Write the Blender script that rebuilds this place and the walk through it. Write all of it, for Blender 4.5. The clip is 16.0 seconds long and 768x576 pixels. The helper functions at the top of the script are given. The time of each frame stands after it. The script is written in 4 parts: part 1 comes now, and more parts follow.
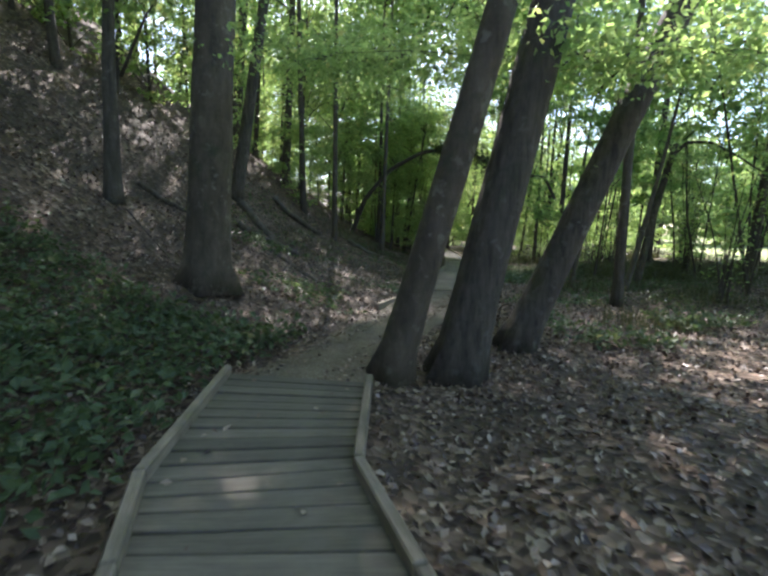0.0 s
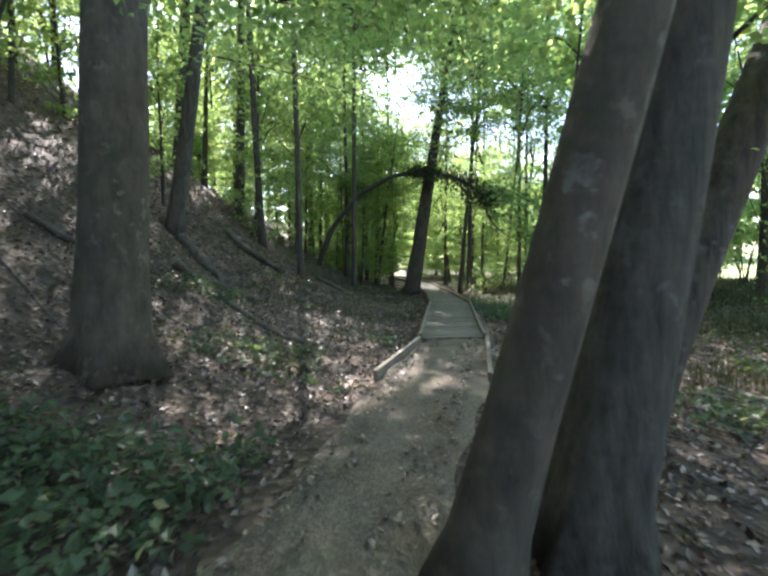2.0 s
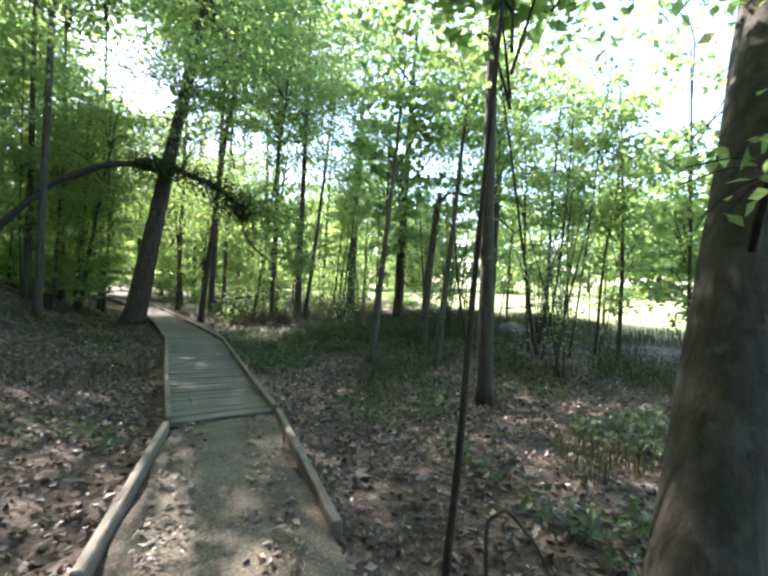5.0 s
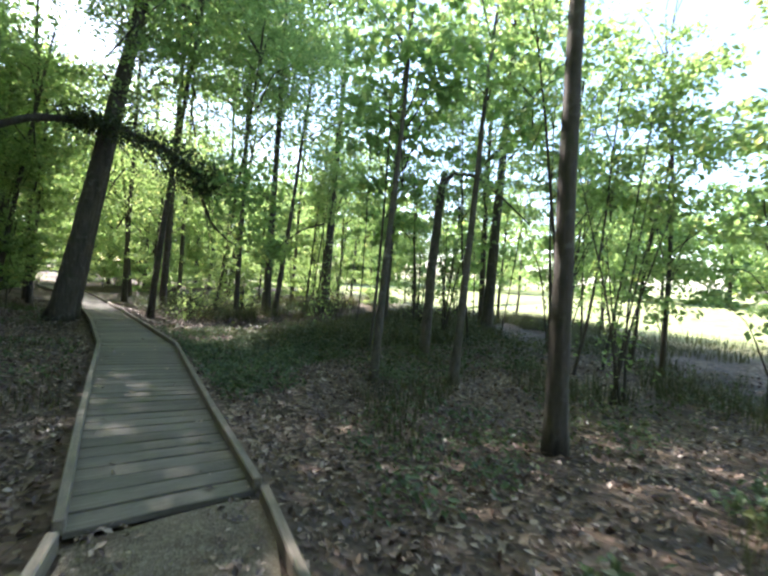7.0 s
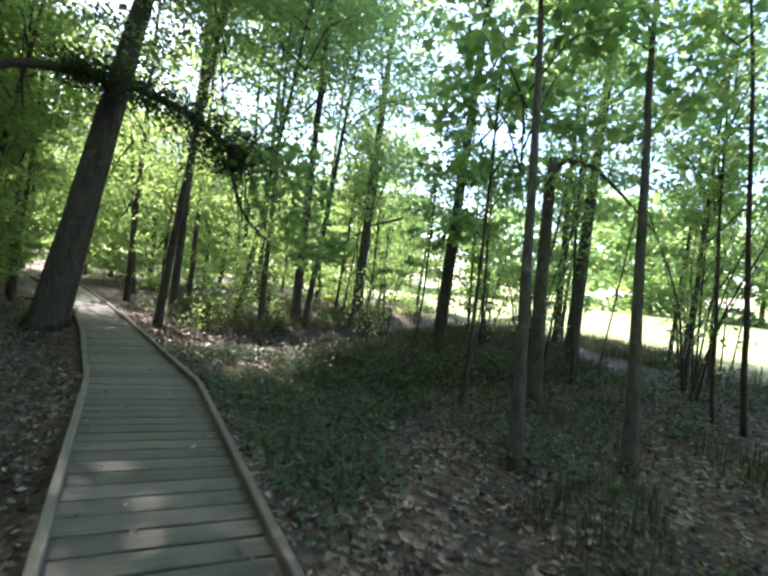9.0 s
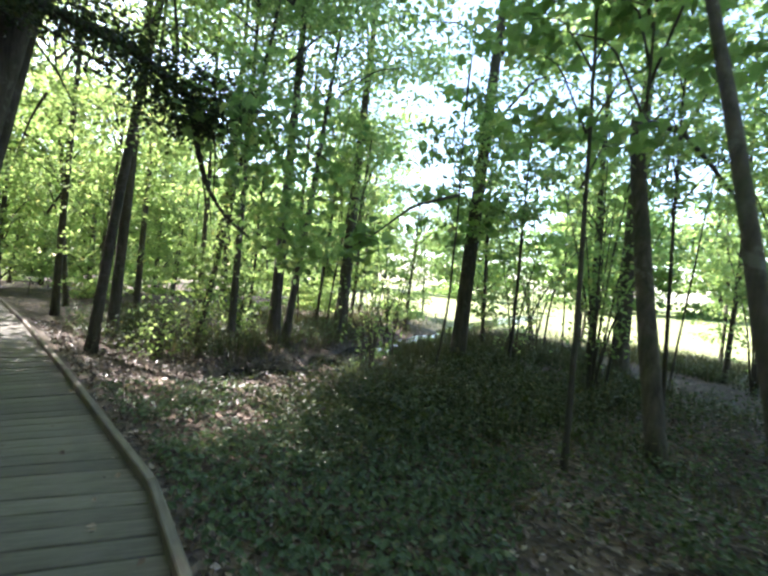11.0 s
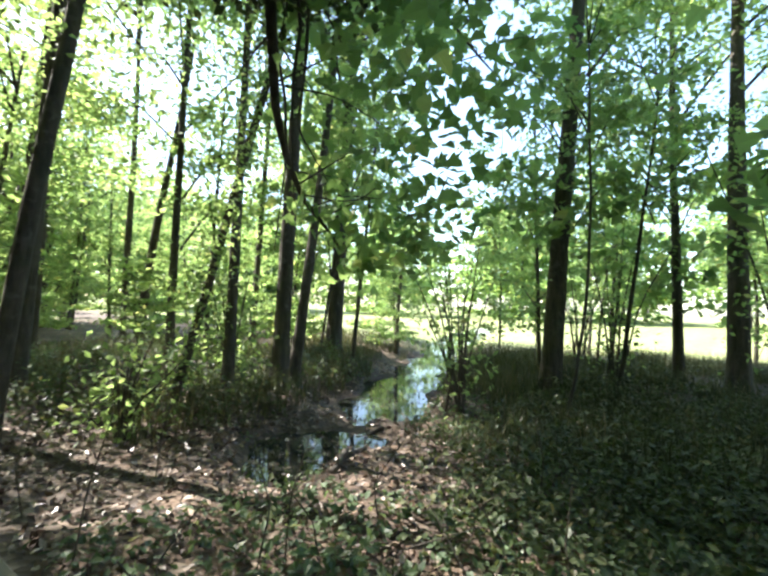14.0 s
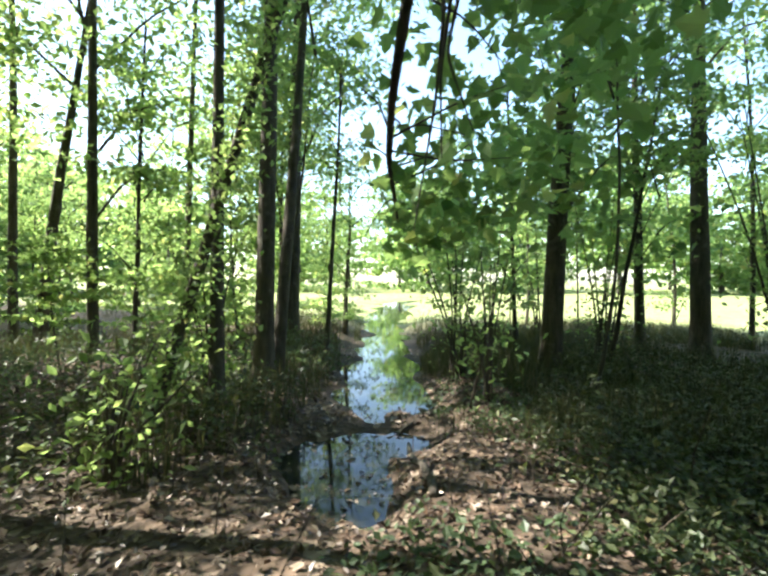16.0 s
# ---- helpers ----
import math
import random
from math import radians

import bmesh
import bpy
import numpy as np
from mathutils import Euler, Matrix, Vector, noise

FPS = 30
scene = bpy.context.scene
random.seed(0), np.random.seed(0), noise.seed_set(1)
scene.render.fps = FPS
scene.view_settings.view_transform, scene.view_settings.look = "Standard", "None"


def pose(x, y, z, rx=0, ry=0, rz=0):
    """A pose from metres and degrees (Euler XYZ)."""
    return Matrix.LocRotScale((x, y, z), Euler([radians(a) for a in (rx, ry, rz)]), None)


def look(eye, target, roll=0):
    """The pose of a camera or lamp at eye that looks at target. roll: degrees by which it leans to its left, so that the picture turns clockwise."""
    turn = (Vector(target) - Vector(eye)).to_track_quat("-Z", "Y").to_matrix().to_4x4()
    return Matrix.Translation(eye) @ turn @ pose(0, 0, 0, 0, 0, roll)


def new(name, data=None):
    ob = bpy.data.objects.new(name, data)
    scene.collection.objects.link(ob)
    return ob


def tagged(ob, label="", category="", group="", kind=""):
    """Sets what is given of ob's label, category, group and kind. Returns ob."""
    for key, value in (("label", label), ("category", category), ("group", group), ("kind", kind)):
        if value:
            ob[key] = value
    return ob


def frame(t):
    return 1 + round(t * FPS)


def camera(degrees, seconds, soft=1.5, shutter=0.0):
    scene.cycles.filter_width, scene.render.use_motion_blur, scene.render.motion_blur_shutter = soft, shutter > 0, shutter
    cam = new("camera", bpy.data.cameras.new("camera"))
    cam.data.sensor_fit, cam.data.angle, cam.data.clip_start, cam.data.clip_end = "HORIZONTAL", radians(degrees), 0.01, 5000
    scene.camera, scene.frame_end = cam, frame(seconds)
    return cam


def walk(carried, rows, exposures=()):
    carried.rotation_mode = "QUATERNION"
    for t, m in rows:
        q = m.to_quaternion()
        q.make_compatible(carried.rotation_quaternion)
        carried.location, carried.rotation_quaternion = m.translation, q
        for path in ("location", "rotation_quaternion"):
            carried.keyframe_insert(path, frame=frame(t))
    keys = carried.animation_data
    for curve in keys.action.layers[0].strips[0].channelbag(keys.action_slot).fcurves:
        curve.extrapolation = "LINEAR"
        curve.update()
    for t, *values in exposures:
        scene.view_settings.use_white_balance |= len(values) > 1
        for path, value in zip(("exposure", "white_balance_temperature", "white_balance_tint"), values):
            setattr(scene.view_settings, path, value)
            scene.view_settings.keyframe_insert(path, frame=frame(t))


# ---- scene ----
cam = camera(81.0, 16.0, soft=2.6, shutter=0.4)
PATH = [
    (0, (1.373, 0.356, 1.306), (1.054, 2.313, 1.051), 0.7),
    (0.5, (1.124, 0.881, 1.299), (0.841, 2.849, 1.082), -0.2),
    (1, (0.940, 1.406, 1.348), (0.679, 3.379, 1.149), -0.4),
    (1.5, (0.703, 1.866, 1.396), (0.514, 3.850, 1.231), -1.2),
    (2, (0.586, 2.561, 1.370), (0.433, 4.551, 1.247), -1.7),
    (2.5, (0.425, 3.130, 1.377), (0.341, 5.127, 1.301), -1.5),
    (3, (0.375, 3.560, 1.460), (0.397, 5.559, 1.418), -1.7),
    (3.5, (0.260, 4.048, 1.491), (0.522, 6.031, 1.485), -0.9),
    (4, (0.277, 4.503, 1.470), (0.828, 6.426, 1.487), 0.0),
    (4.5, (0.257, 4.858, 1.545), (1.092, 6.676, 1.528), -0.0),
    (7, (0.671, 7.318, 1.505), (1.787, 8.976, 1.443), 3.0),
    (7.5, (0.801, 8.085, 1.472), (1.874, 9.772, 1.407), 3.8),
    (8, (0.805, 8.869, 1.531), (1.861, 10.562, 1.454), 4.1),
    (8.5, (0.872, 9.574, 1.569), (1.915, 11.280, 1.505), 4.6),
    (9, (0.850, 10.225, 1.605), (1.958, 11.889, 1.546), 5.4),
    (11.5, (1.473, 13.427, 1.501), (2.735, 14.978, 1.466), 4.2),
    (12, (1.530, 14.192, 1.421), (2.759, 15.770, 1.418), 4.0),
    (12.5, (1.526, 14.885, 1.364), (2.772, 16.448, 1.427), 3.5),
    (13, (1.483, 15.421, 1.361), (2.763, 16.956, 1.448), 2.8),
    (13.5, (1.413, 16.060, 1.282), (2.821, 17.477, 1.378), 1.9),
    (14, (1.368, 16.590, 1.285), (2.921, 17.850, 1.355), 1.8),
    (14.5, (1.332, 17.096, 1.298), (2.996, 18.204, 1.358), 1.9),
    (15, (1.308, 17.521, 1.285), (3.032, 18.533, 1.330), 1.1),
    (15.5, (1.286, 17.919, 1.309), (3.058, 18.844, 1.318), 0.7),
    (16, (1.178, 18.254, 1.345), (2.974, 19.132, 1.309), 0.2),
]
walk(cam, [(t, look(eye, target, roll)) for t, eye, target, roll in PATH], exposures=[(0.0, 2.1, 6050, 17), (1.5, 2.5, 6050, 17), (3.5, 2.75, 6050, 17), (4.5, 2.7, 6050, 17), (7.0, 2.5, 6050, 17), (9.0, 2.55, 6050, 17), (12.5, 2.6, 6100, 15), (16.0, 2.35, 6350, 5)])

# ---------------- world, sun, exposure ----------------
SUN_AZ = radians(-14)      # the sun stands ahead of the walk, a little to its left
SUN_EL = radians(46)
world = bpy.data.worlds.new("world")
scene.world = world
world.use_nodes = True
wn = world.node_tree
bg = wn.nodes["Background"]
sky = wn.nodes.new("ShaderNodeTexSky")
sky.sky_type = "NISHITA"
sky.sun_disc = False
sky.sun_elevation = SUN_EL
sky.sun_rotation = SUN_AZ
wn.links.new(sky.outputs["Color"], bg.inputs["Color"])
bg.inputs["Strength"].default_value = 0.13
sun_data = bpy.data.lights.new("sun", "SUN")
sun_data.energy = 5.0
sun_data.angle = radians(0.6)
sun_data.color = (1.0, 0.93, 0.82)
sun = new("sun", sun_data)
sun_dir = Vector((math.sin(SUN_AZ) * math.cos(SUN_EL), math.cos(SUN_AZ) * math.cos(SUN_EL), math.sin(SUN_EL)))
sun.matrix_world = look(sun_dir * 60, (0, 0, 0))

RNG = np.random.default_rng(7)

# ---------------- materials ----------------


def material(name):
    mat = bpy.data.materials.new(name)
    mat.use_nodes = True
    nt = mat.node_tree
    return mat, nt, nt.nodes["Principled BSDF"]


def node(nt, kind, **values):
    made = nt.nodes.new(kind)
    for key, value in values.items():
        made.inputs[key].default_value = value
    return made


def ramp(nt, source, stops):
    made = nt.nodes.new("ShaderNodeValToRGB")
    els = made.color_ramp.elements
    while len(els) < len(stops):
        els.new(0.5)
    for el, (pos, col) in zip(els, stops):
        el.position = pos
        el.color = (*col, 1)
    nt.links.new(source, made.inputs["Fac"])
    return made.outputs["Color"]


def mix(nt, fac, a, b, blend="MIX"):
    made = nt.nodes.new("ShaderNodeMix")
    made.data_type = "RGBA"
    made.blend_type = blend
    for value, sock in ((fac, made.inputs[0]), (a, made.inputs[6]), (b, made.inputs[7])):
        if isinstance(value, (int, float)):
            sock.default_value = value
        elif isinstance(value, tuple):
            sock.default_value = (*value, 1)
        else:
            nt.links.new(value, sock)
    return made.outputs[2]


def coords(nt, scale=(1, 1, 1)):
    tc = nt.nodes.new("ShaderNodeTexCoord")
    mp = nt.nodes.new("ShaderNodeMapping")
    mp.inputs["Scale"].default_value = scale
    nt.links.new(tc.outputs["Object"], mp.inputs["Vector"])
    return mp.outputs["Vector"]


def noise_tex(nt, vec, scale, detail=6, rough=0.6):
    made = node(nt, "ShaderNodeTexNoise", Scale=scale, Detail=detail, Roughness=rough)
    nt.links.new(vec, made.inputs["Vector"])
    return made.outputs["Fac"]


def bump(nt, bsdf, height, strength, distance):
    made = node(nt, "ShaderNodeBump", Strength=strength, Distance=distance)
    nt.links.new(height, made.inputs["Height"])
    nt.links.new(made.outputs["Normal"], bsdf.inputs["Normal"])


def leaf_material(name, dark, light, yellow, glow=0.5, rough=0.45):
    """Leaves that take light on one face and let part of it through."""
    mat, nt, bsdf = material(name)
    geo = nt.nodes.new("ShaderNodeNewGeometry")
    col = ramp(nt, geo.outputs["Random Per Island"], [(0.0, dark), (0.55, light), (0.9, light), (1.0, yellow)])
    nt.links.new(col, bsdf.inputs["Base Color"])
    bsdf.inputs["Roughness"].default_value = rough
    bsdf.inputs["Specular IOR Level"].default_value = 0.35
    tr = nt.nodes.new("ShaderNodeBsdfTranslucent")
    warm = mix(nt, 1.0, col, (1.75, 1.7, 1.1), "MULTIPLY")
    nt.links.new(warm, tr.inputs["Color"])
    ms = nt.nodes.new("ShaderNodeMixShader")
    ms.inputs["Fac"].default_value = glow
    nt.links.new(bsdf.outputs["BSDF"], ms.inputs[1])
    nt.links.new(tr.outputs["BSDF"], ms.inputs[2])
    nt.links.new(ms.outputs["Shader"], nt.nodes["Material Output"].inputs["Surface"])
    return mat


M_CANOPY = leaf_material("canopy_leaf", (0.08, 0.14, 0.055), (0.165, 0.25, 0.11), (0.33, 0.35, 0.15), 0.65)
M_UNDER = leaf_material("understory_leaf", (0.11, 0.175, 0.075), (0.235, 0.325, 0.16), (0.40, 0.40, 0.20), 0.68)
M_MAPLE = leaf_material("maple_leaf", (0.095, 0.17, 0.07), (0.20, 0.295, 0.135), (0.35, 0.38, 0.18), 0.68)
M_LOW = leaf_material("low_plant_leaf", (0.045, 0.07, 0.038), (0.095, 0.135, 0.07), (0.19, 0.20, 0.11), 0.35)
M_GRASS = leaf_material("sedge_blade", (0.036, 0.046, 0.022), (0.078, 0.084, 0.042), (0.20, 0.165, 0.10), 0.3)
M_BRUSH = leaf_material("brush_leaf", (0.035, 0.05, 0.022), (0.075, 0.095, 0.04), (0.18, 0.15, 0.08), 0.3)
M_VINE = leaf_material("vine_leaf", (0.03, 0.042, 0.022), (0.06, 0.08, 0.035), (0.12, 0.12, 0.05), 0.3)


def bark_material(name, dark, light, lichen, across=14, patches=0.55):
    mat, nt, bsdf = material(name)
    ridges = noise_tex(nt, coords(nt, (across, across, 2.2)), 1.0, 9, 0.68)
    bands = noise_tex(nt, coords(nt, (2.5, 2.5, 16)), 1.0, 4, 0.5)
    big = noise_tex(nt, coords(nt), 1.6, 6)
    spots = noise_tex(nt, coords(nt), 7.5, 5, 0.55)
    col = ramp(nt, ridges, [(0.32, dark), (0.68, light)])
    col = mix(nt, 1.0, col, ramp(nt, bands, [(0.35, (0.93, 0.92, 0.91)), (0.65, (1.05, 1.05, 1.04))]), "MULTIPLY")
    pale = ramp(nt, spots, [(patches, (0, 0, 0)), (patches + 0.07, (1, 1, 1))])
    wide = ramp(nt, big, [(0.45, (0.1, 0.1, 0.1)), (0.62, (0.85, 0.85, 0.85))])
    col = mix(nt, mix(nt, 1.0, pale, wide, "MULTIPLY"), col, mix(nt, 0.6, col, lichen))
    moss = ramp(nt, noise_tex(nt, coords(nt), 2.7, 6), [(0.55, (0, 0, 0)), (0.72, (0.7, 0.7, 0.7))])
    col = mix(nt, moss, col, (0.035, 0.045, 0.02))
    nt.links.new(col, bsdf.inputs["Base Color"])
    bsdf.inputs["Roughness"].default_value = 0.88
    bump(nt, bsdf, mix(nt, 0.15, ridges, bands), 0.8, 0.03)
    return mat


M_BARK = bark_material("grey_bark", (0.034, 0.027, 0.021), (0.115, 0.096, 0.076), (0.19, 0.185, 0.155))
M_BEECH = bark_material("smooth_bark", (0.048, 0.037, 0.026), (0.135, 0.106, 0.077), (0.30, 0.27, 0.21), 6, 0.57)
M_TWIG = bark_material("twig_bark", (0.035, 0.028, 0.022), (0.09, 0.075, 0.06), (0.12, 0.12, 0.09), 20)


def ground_material():
    mat, nt, bsdf = material("forest_floor")
    vec = coords(nt)
    cells = node(nt, "ShaderNodeTexVoronoi", Scale=16.0)
    nt.links.new(vec, cells.inputs["Vector"])
    sep = nt.nodes.new("ShaderNodeSeparateColor")
    nt.links.new(cells.outputs["Color"], sep.inputs["Color"])
    litter = ramp(nt, sep.outputs["Red"], [(0.0, (0.03, 0.019, 0.013)), (0.5, (0.085, 0.055, 0.036)), (0.85, (0.17, 0.115, 0.08)), (1.0, (0.30, 0.235, 0.18))])
    big = noise_tex(nt, vec, 0.55, 5)
    soil = ramp(nt, noise_tex(nt, vec, 9.0), [(0.3, (0.026, 0.018, 0.013)), (0.7, (0.075, 0.052, 0.036))])
    base = mix(nt, ramp(nt, big, [(0.42, (0, 0, 0)), (0.6, (1, 1, 1))]), litter, soil)
    # the open meadow beyond the wood is grass
    xyz = nt.nodes.new("ShaderNodeSeparateXYZ")
    nt.links.new(vec, xyz.inputs[0])
    edge = nt.nodes.new("ShaderNodeMapRange")
    edge.inputs["From Min"].default_value = 13.0
    edge.inputs["From Max"].default_value = 19.0
    nt.links.new(xyz.outputs["X"], edge.inputs["Value"])
    grass = ramp(nt, noise_tex(nt, vec, 2.0, 8), [(0.3, (0.13, 0.17, 0.05)), (0.7, (0.30, 0.31, 0.12))])
    nt.links.new(mix(nt, edge.outputs["Result"], base, grass), bsdf.inputs["Base Color"])
    bsdf.inputs["Roughness"].default_value = 0.9
    bump(nt, bsdf, cells.outputs["Distance"], 0.5, 0.04)
    return mat


M_GROUND = ground_material()


def gravel_material():
    mat, nt, bsdf = material("gravel_path")
    vec = coords(nt)
    cells = node(nt, "ShaderNodeTexVoronoi", Scale=70.0)
    nt.links.new(vec, cells.inputs["Vector"])
    sep = nt.nodes.new("ShaderNodeSeparateColor")
    nt.links.new(cells.outputs["Color"], sep.inputs["Color"])
    stones = ramp(nt, sep.outputs["Green"], [(0.0, (0.08, 0.063, 0.044)), (0.6, (0.165, 0.135, 0.098)), (1.0, (0.30, 0.26, 0.21))])
    dirt = ramp(nt, noise_tex(nt, vec, 2.2, 7), [(0.38, (0.075, 0.054, 0.033)), (0.62, (0.185, 0.145, 0.098))])
    nt.links.new(mix(nt, 0.5, stones, dirt), bsdf.inputs["Base Color"])
    bsdf.inputs["Roughness"].default_value = 0.9
    bump(nt, bsdf, cells.outputs["Distance"], 0.6, 0.012)
    return mat


M_GRAVEL = gravel_material()


def timber_material(name, dark, light, along):
    mat, nt, bsdf = material(name)
    info = nt.nodes.new("ShaderNodeObjectInfo")
    vec = coords(nt, along)
    grain = noise_tex(nt, vec, 1.0, 8, 0.7)
    col = ramp(nt, grain, [(0.3, dark), (0.7, light)])
    tone = ramp(nt, info.outputs["Random"], [(0.0, (0.66, 0.66, 0.63)), (1.0, (1.12, 1.1, 1.05))])
    col = mix(nt, 1.0, col, tone, "MULTIPLY")
    stain = ramp(nt, noise_tex(nt, coords(nt), 2.4, 5), [(0.45, (1, 1, 1)), (0.7, (0.62, 0.64, 0.58))])
    nt.links.new(mix(nt, 1.0, col, stain, "MULTIPLY"), bsdf.inputs["Base Color"])
    bsdf.inputs["Roughness"].default_value = 0.75
    bump(nt, bsdf, grain, 0.35, 0.006)
    return mat


M_PLANK = timber_material("weathered_plank", (0.088, 0.077, 0.062), (0.215, 0.187, 0.155), (3, 60, 60))
M_RAIL = timber_material("weathered_rail", (0.16, 0.132, 0.105), (0.32, 0.265, 0.215), (40, 4, 40))
M_LITTER, nt_, b_ = material("dry_leaf")
g_ = nt_.nodes.new("ShaderNodeNewGeometry")
nt_.links.new(ramp(nt_, g_.outputs["Random Per Island"], [(0.0, (0.035, 0.021, 0.015)), (0.45, (0.12, 0.074, 0.05)), (0.75, (0.215, 0.148, 0.106)), (1.0, (0.38, 0.30, 0.24))]), b_.inputs["Base Color"])
b_.inputs["Roughness"].default_value = 0.42
M_WATER, nt_, b_ = material("still_water")
b_.inputs["Base Color"].default_value = (0.03, 0.032, 0.026, 1)
b_.inputs["Roughness"].default_value = 0.04
b_.inputs["IOR"].default_value = 1.33
b_.inputs["Specular IOR Level"].default_value = 0.5
bump(nt_, b_, noise_tex(nt_, coords(nt_), 3.0, 3), 0.05, 0.02)

# ---------------- mesh helpers ----------------


def mesh(name, verts, faces, mat, smooth=False):
    """verts: n x 3; faces: list of (m x k) arrays."""
    data = bpy.data.meshes.new(name)
    faces = [np.asarray(f, dtype=np.int32) for f in faces if len(f)]
    verts = np.asarray(verts, dtype=np.float32)
    loops = np.concatenate([f.ravel() for f in faces])
    sizes = np.concatenate([np.full(len(f), f.shape[1], dtype=np.int32) for f in faces])
    data.vertices.add(len(verts))
    data.vertices.foreach_set("co", verts.ravel())
    data.loops.add(len(loops))
    data.loops.foreach_set("vertex_index", loops)
    data.polygons.add(len(sizes))
    data.polygons.foreach_set("loop_start", np.concatenate([[0], np.cumsum(sizes)[:-1]]).astype(np.int32))
    data.polygons.foreach_set("use_smooth", np.full(len(sizes), smooth))
    data.update(calc_edges=True)
    data.validate()
    data.materials.append(mat)
    return data


def part(name, data, parent, label=""):
    ob = new(name, data)
    ob.parent = parent
    return tagged(ob, label)


def tube(points, radii, sides=8, lumps=0.0, seed=0, flare=0.0):
    """A closed tapering tube along points; flare widens its foot into root lobes."""
    pts = np.asarray(points, dtype=float)
    radii = np.asarray(radii, dtype=float)
    n = len(pts)
    tang = np.gradient(pts, axis=0)
    tang /= np.linalg.norm(tang, axis=1)[:, None] + 1e-9
    ref = np.array([0.0, 1.0, 0.0]) if abs(tang[0][1]) < 0.8 else np.array([1.0, 0, 0])
    rng = np.random.default_rng(seed)
    ang = np.linspace(0, 2 * np.pi, sides, endpoint=False)
    lobes = 0.5 + 0.5 * np.cos(ang * rng.integers(4, 6) + rng.uniform(0, 6))
    verts = []
    for i in range(n):
        u = np.cross(tang[i], ref)
        u /= np.linalg.norm(u) + 1e-9
        v = np.cross(tang[i], u)
        r = radii[i] * (1 + lumps * rng.normal(0, 1, sides))
        if flare:
            d = np.linalg.norm(pts[i] - pts[0])
            r = r * (1 + flare * np.exp(-d / 0.30) * (0.45 + lobes))
        verts.append(pts[i] + np.outer(np.cos(ang) * r, u) + np.outer(np.sin(ang) * r, v))
    verts = np.concatenate(verts)
    a = np.arange(sides)
    b = (a + 1) % sides
    quads = np.concatenate([np.stack([a + k * sides, a + (k + 1) * sides, b + (k + 1) * sides, b + k * sides], 1) for k in range(n - 1)])
    verts = np.concatenate([verts, pts[[0, -1]]])
    caps = np.concatenate([np.stack([a, b, np.full(sides, n * sides)], 1), np.stack([b + (n - 1) * sides, a + (n - 1) * sides, np.full(sides, n * sides + 1)], 1)])
    return verts, quads, caps


def join(pieces):
    vs, qs, ts, k = [], [], [], 0
    for v, q, t in pieces:
        vs.append(v)
        qs.append(q + k)
        ts.append(t + k)
        k += len(v)
    return np.concatenate(vs), [np.concatenate(qs), np.concatenate(ts)]


def smooth_line(points, n):
    """A curve through the points, as n points."""
    pts = np.asarray(points, dtype=float)
    k = np.arange(len(pts))
    s = np.linspace(0, len(pts) - 1, n)
    fine = np.linspace(0, len(pts) - 1, n * 6)
    out = []
    for c in range(pts.shape[1]):
        line = np.interp(fine, k, pts[:, c])
        w = max(3, (n * 6) // (len(pts) * 2)) | 1
        pad = np.pad(line, w // 2, mode="reflect", reflect_type="odd")
        line = np.convolve(pad, np.ones(w) / w, mode="valid")
        out.append(np.interp(s, fine, line))
    return np.stack(out, 1)


MAPLE = [(0, 0), (0.30, 0.02), (0.50, 0.10), (0.36, 0.28), (0.58, 0.52), (0.30, 0.52), (0.24, 0.74), (0.0, 1.0), (-0.24, 0.74), (-0.30, 0.52), (-0.58, 0.52), (-0.36, 0.28), (-0.50, 0.10), (-0.30, 0.02)]


def leaves(centres, sizes, rng, droop=0.35, shape="oval", up=None):
    """Leaf blades at the centres, each folded along its rib and turned its own way."""
    c = np.asarray(centres, dtype=float)
    n = len(c)
    if up is None:
        nrm = rng.normal(0, 1, (n, 3)) * 0.75 + np.array([0, 0, 1.0])
    else:
        nrm = up + rng.normal(0, 0.3, (n, 3))
    nrm /= np.linalg.norm(nrm, axis=1)[:, None]
    d = rng.normal(0, 1, (n, 3))
    d[:, 2] -= droop * 2
    d -= nrm * np.sum(d * nrm, axis=1)[:, None]
    d /= np.linalg.norm(d, axis=1)[:, None] + 1e-9
    w = np.cross(nrm, d)
    s = np.asarray(sizes)[:, None]
    if shape == "oval":
        verts = np.stack([c - d * s * 0.5, c + w * s * 0.3 - d * s * 0.02 + nrm * s * 0.07, c + d * s * 0.5 - nrm * s * 0.05, c - w * s * 0.3 - d * s * 0.02 + nrm * s * 0.07], 1).reshape(-1, 3)
        k = np.arange(n)[:, None] * 4
        return verts, [np.concatenate([k + np.array([0, 1, 2]), k + np.array([0, 2, 3])])]
    outline = np.array(MAPLE)
    m = len(outline)
    fold = np.abs(outline[:, 0]) * 0.22 - outline[:, 1] ** 2 * 0.16
    verts = c[:, None, :] + (w[:, None, :] * outline[None, :, :1] + d[:, None, :] * (outline[None, :, 1:] - 0.4) + nrm[:, None, :] * fold[None, :, None]) * s[:, None, :]
    k = np.arange(n)[:, None] * m
    right = [np.stack([k[:, 0], k[:, 0] + i, k[:, 0] + i + 1], 1) for i in range(1, m - 1)]
    return verts.reshape(-1, 3), [np.concatenate(right)]


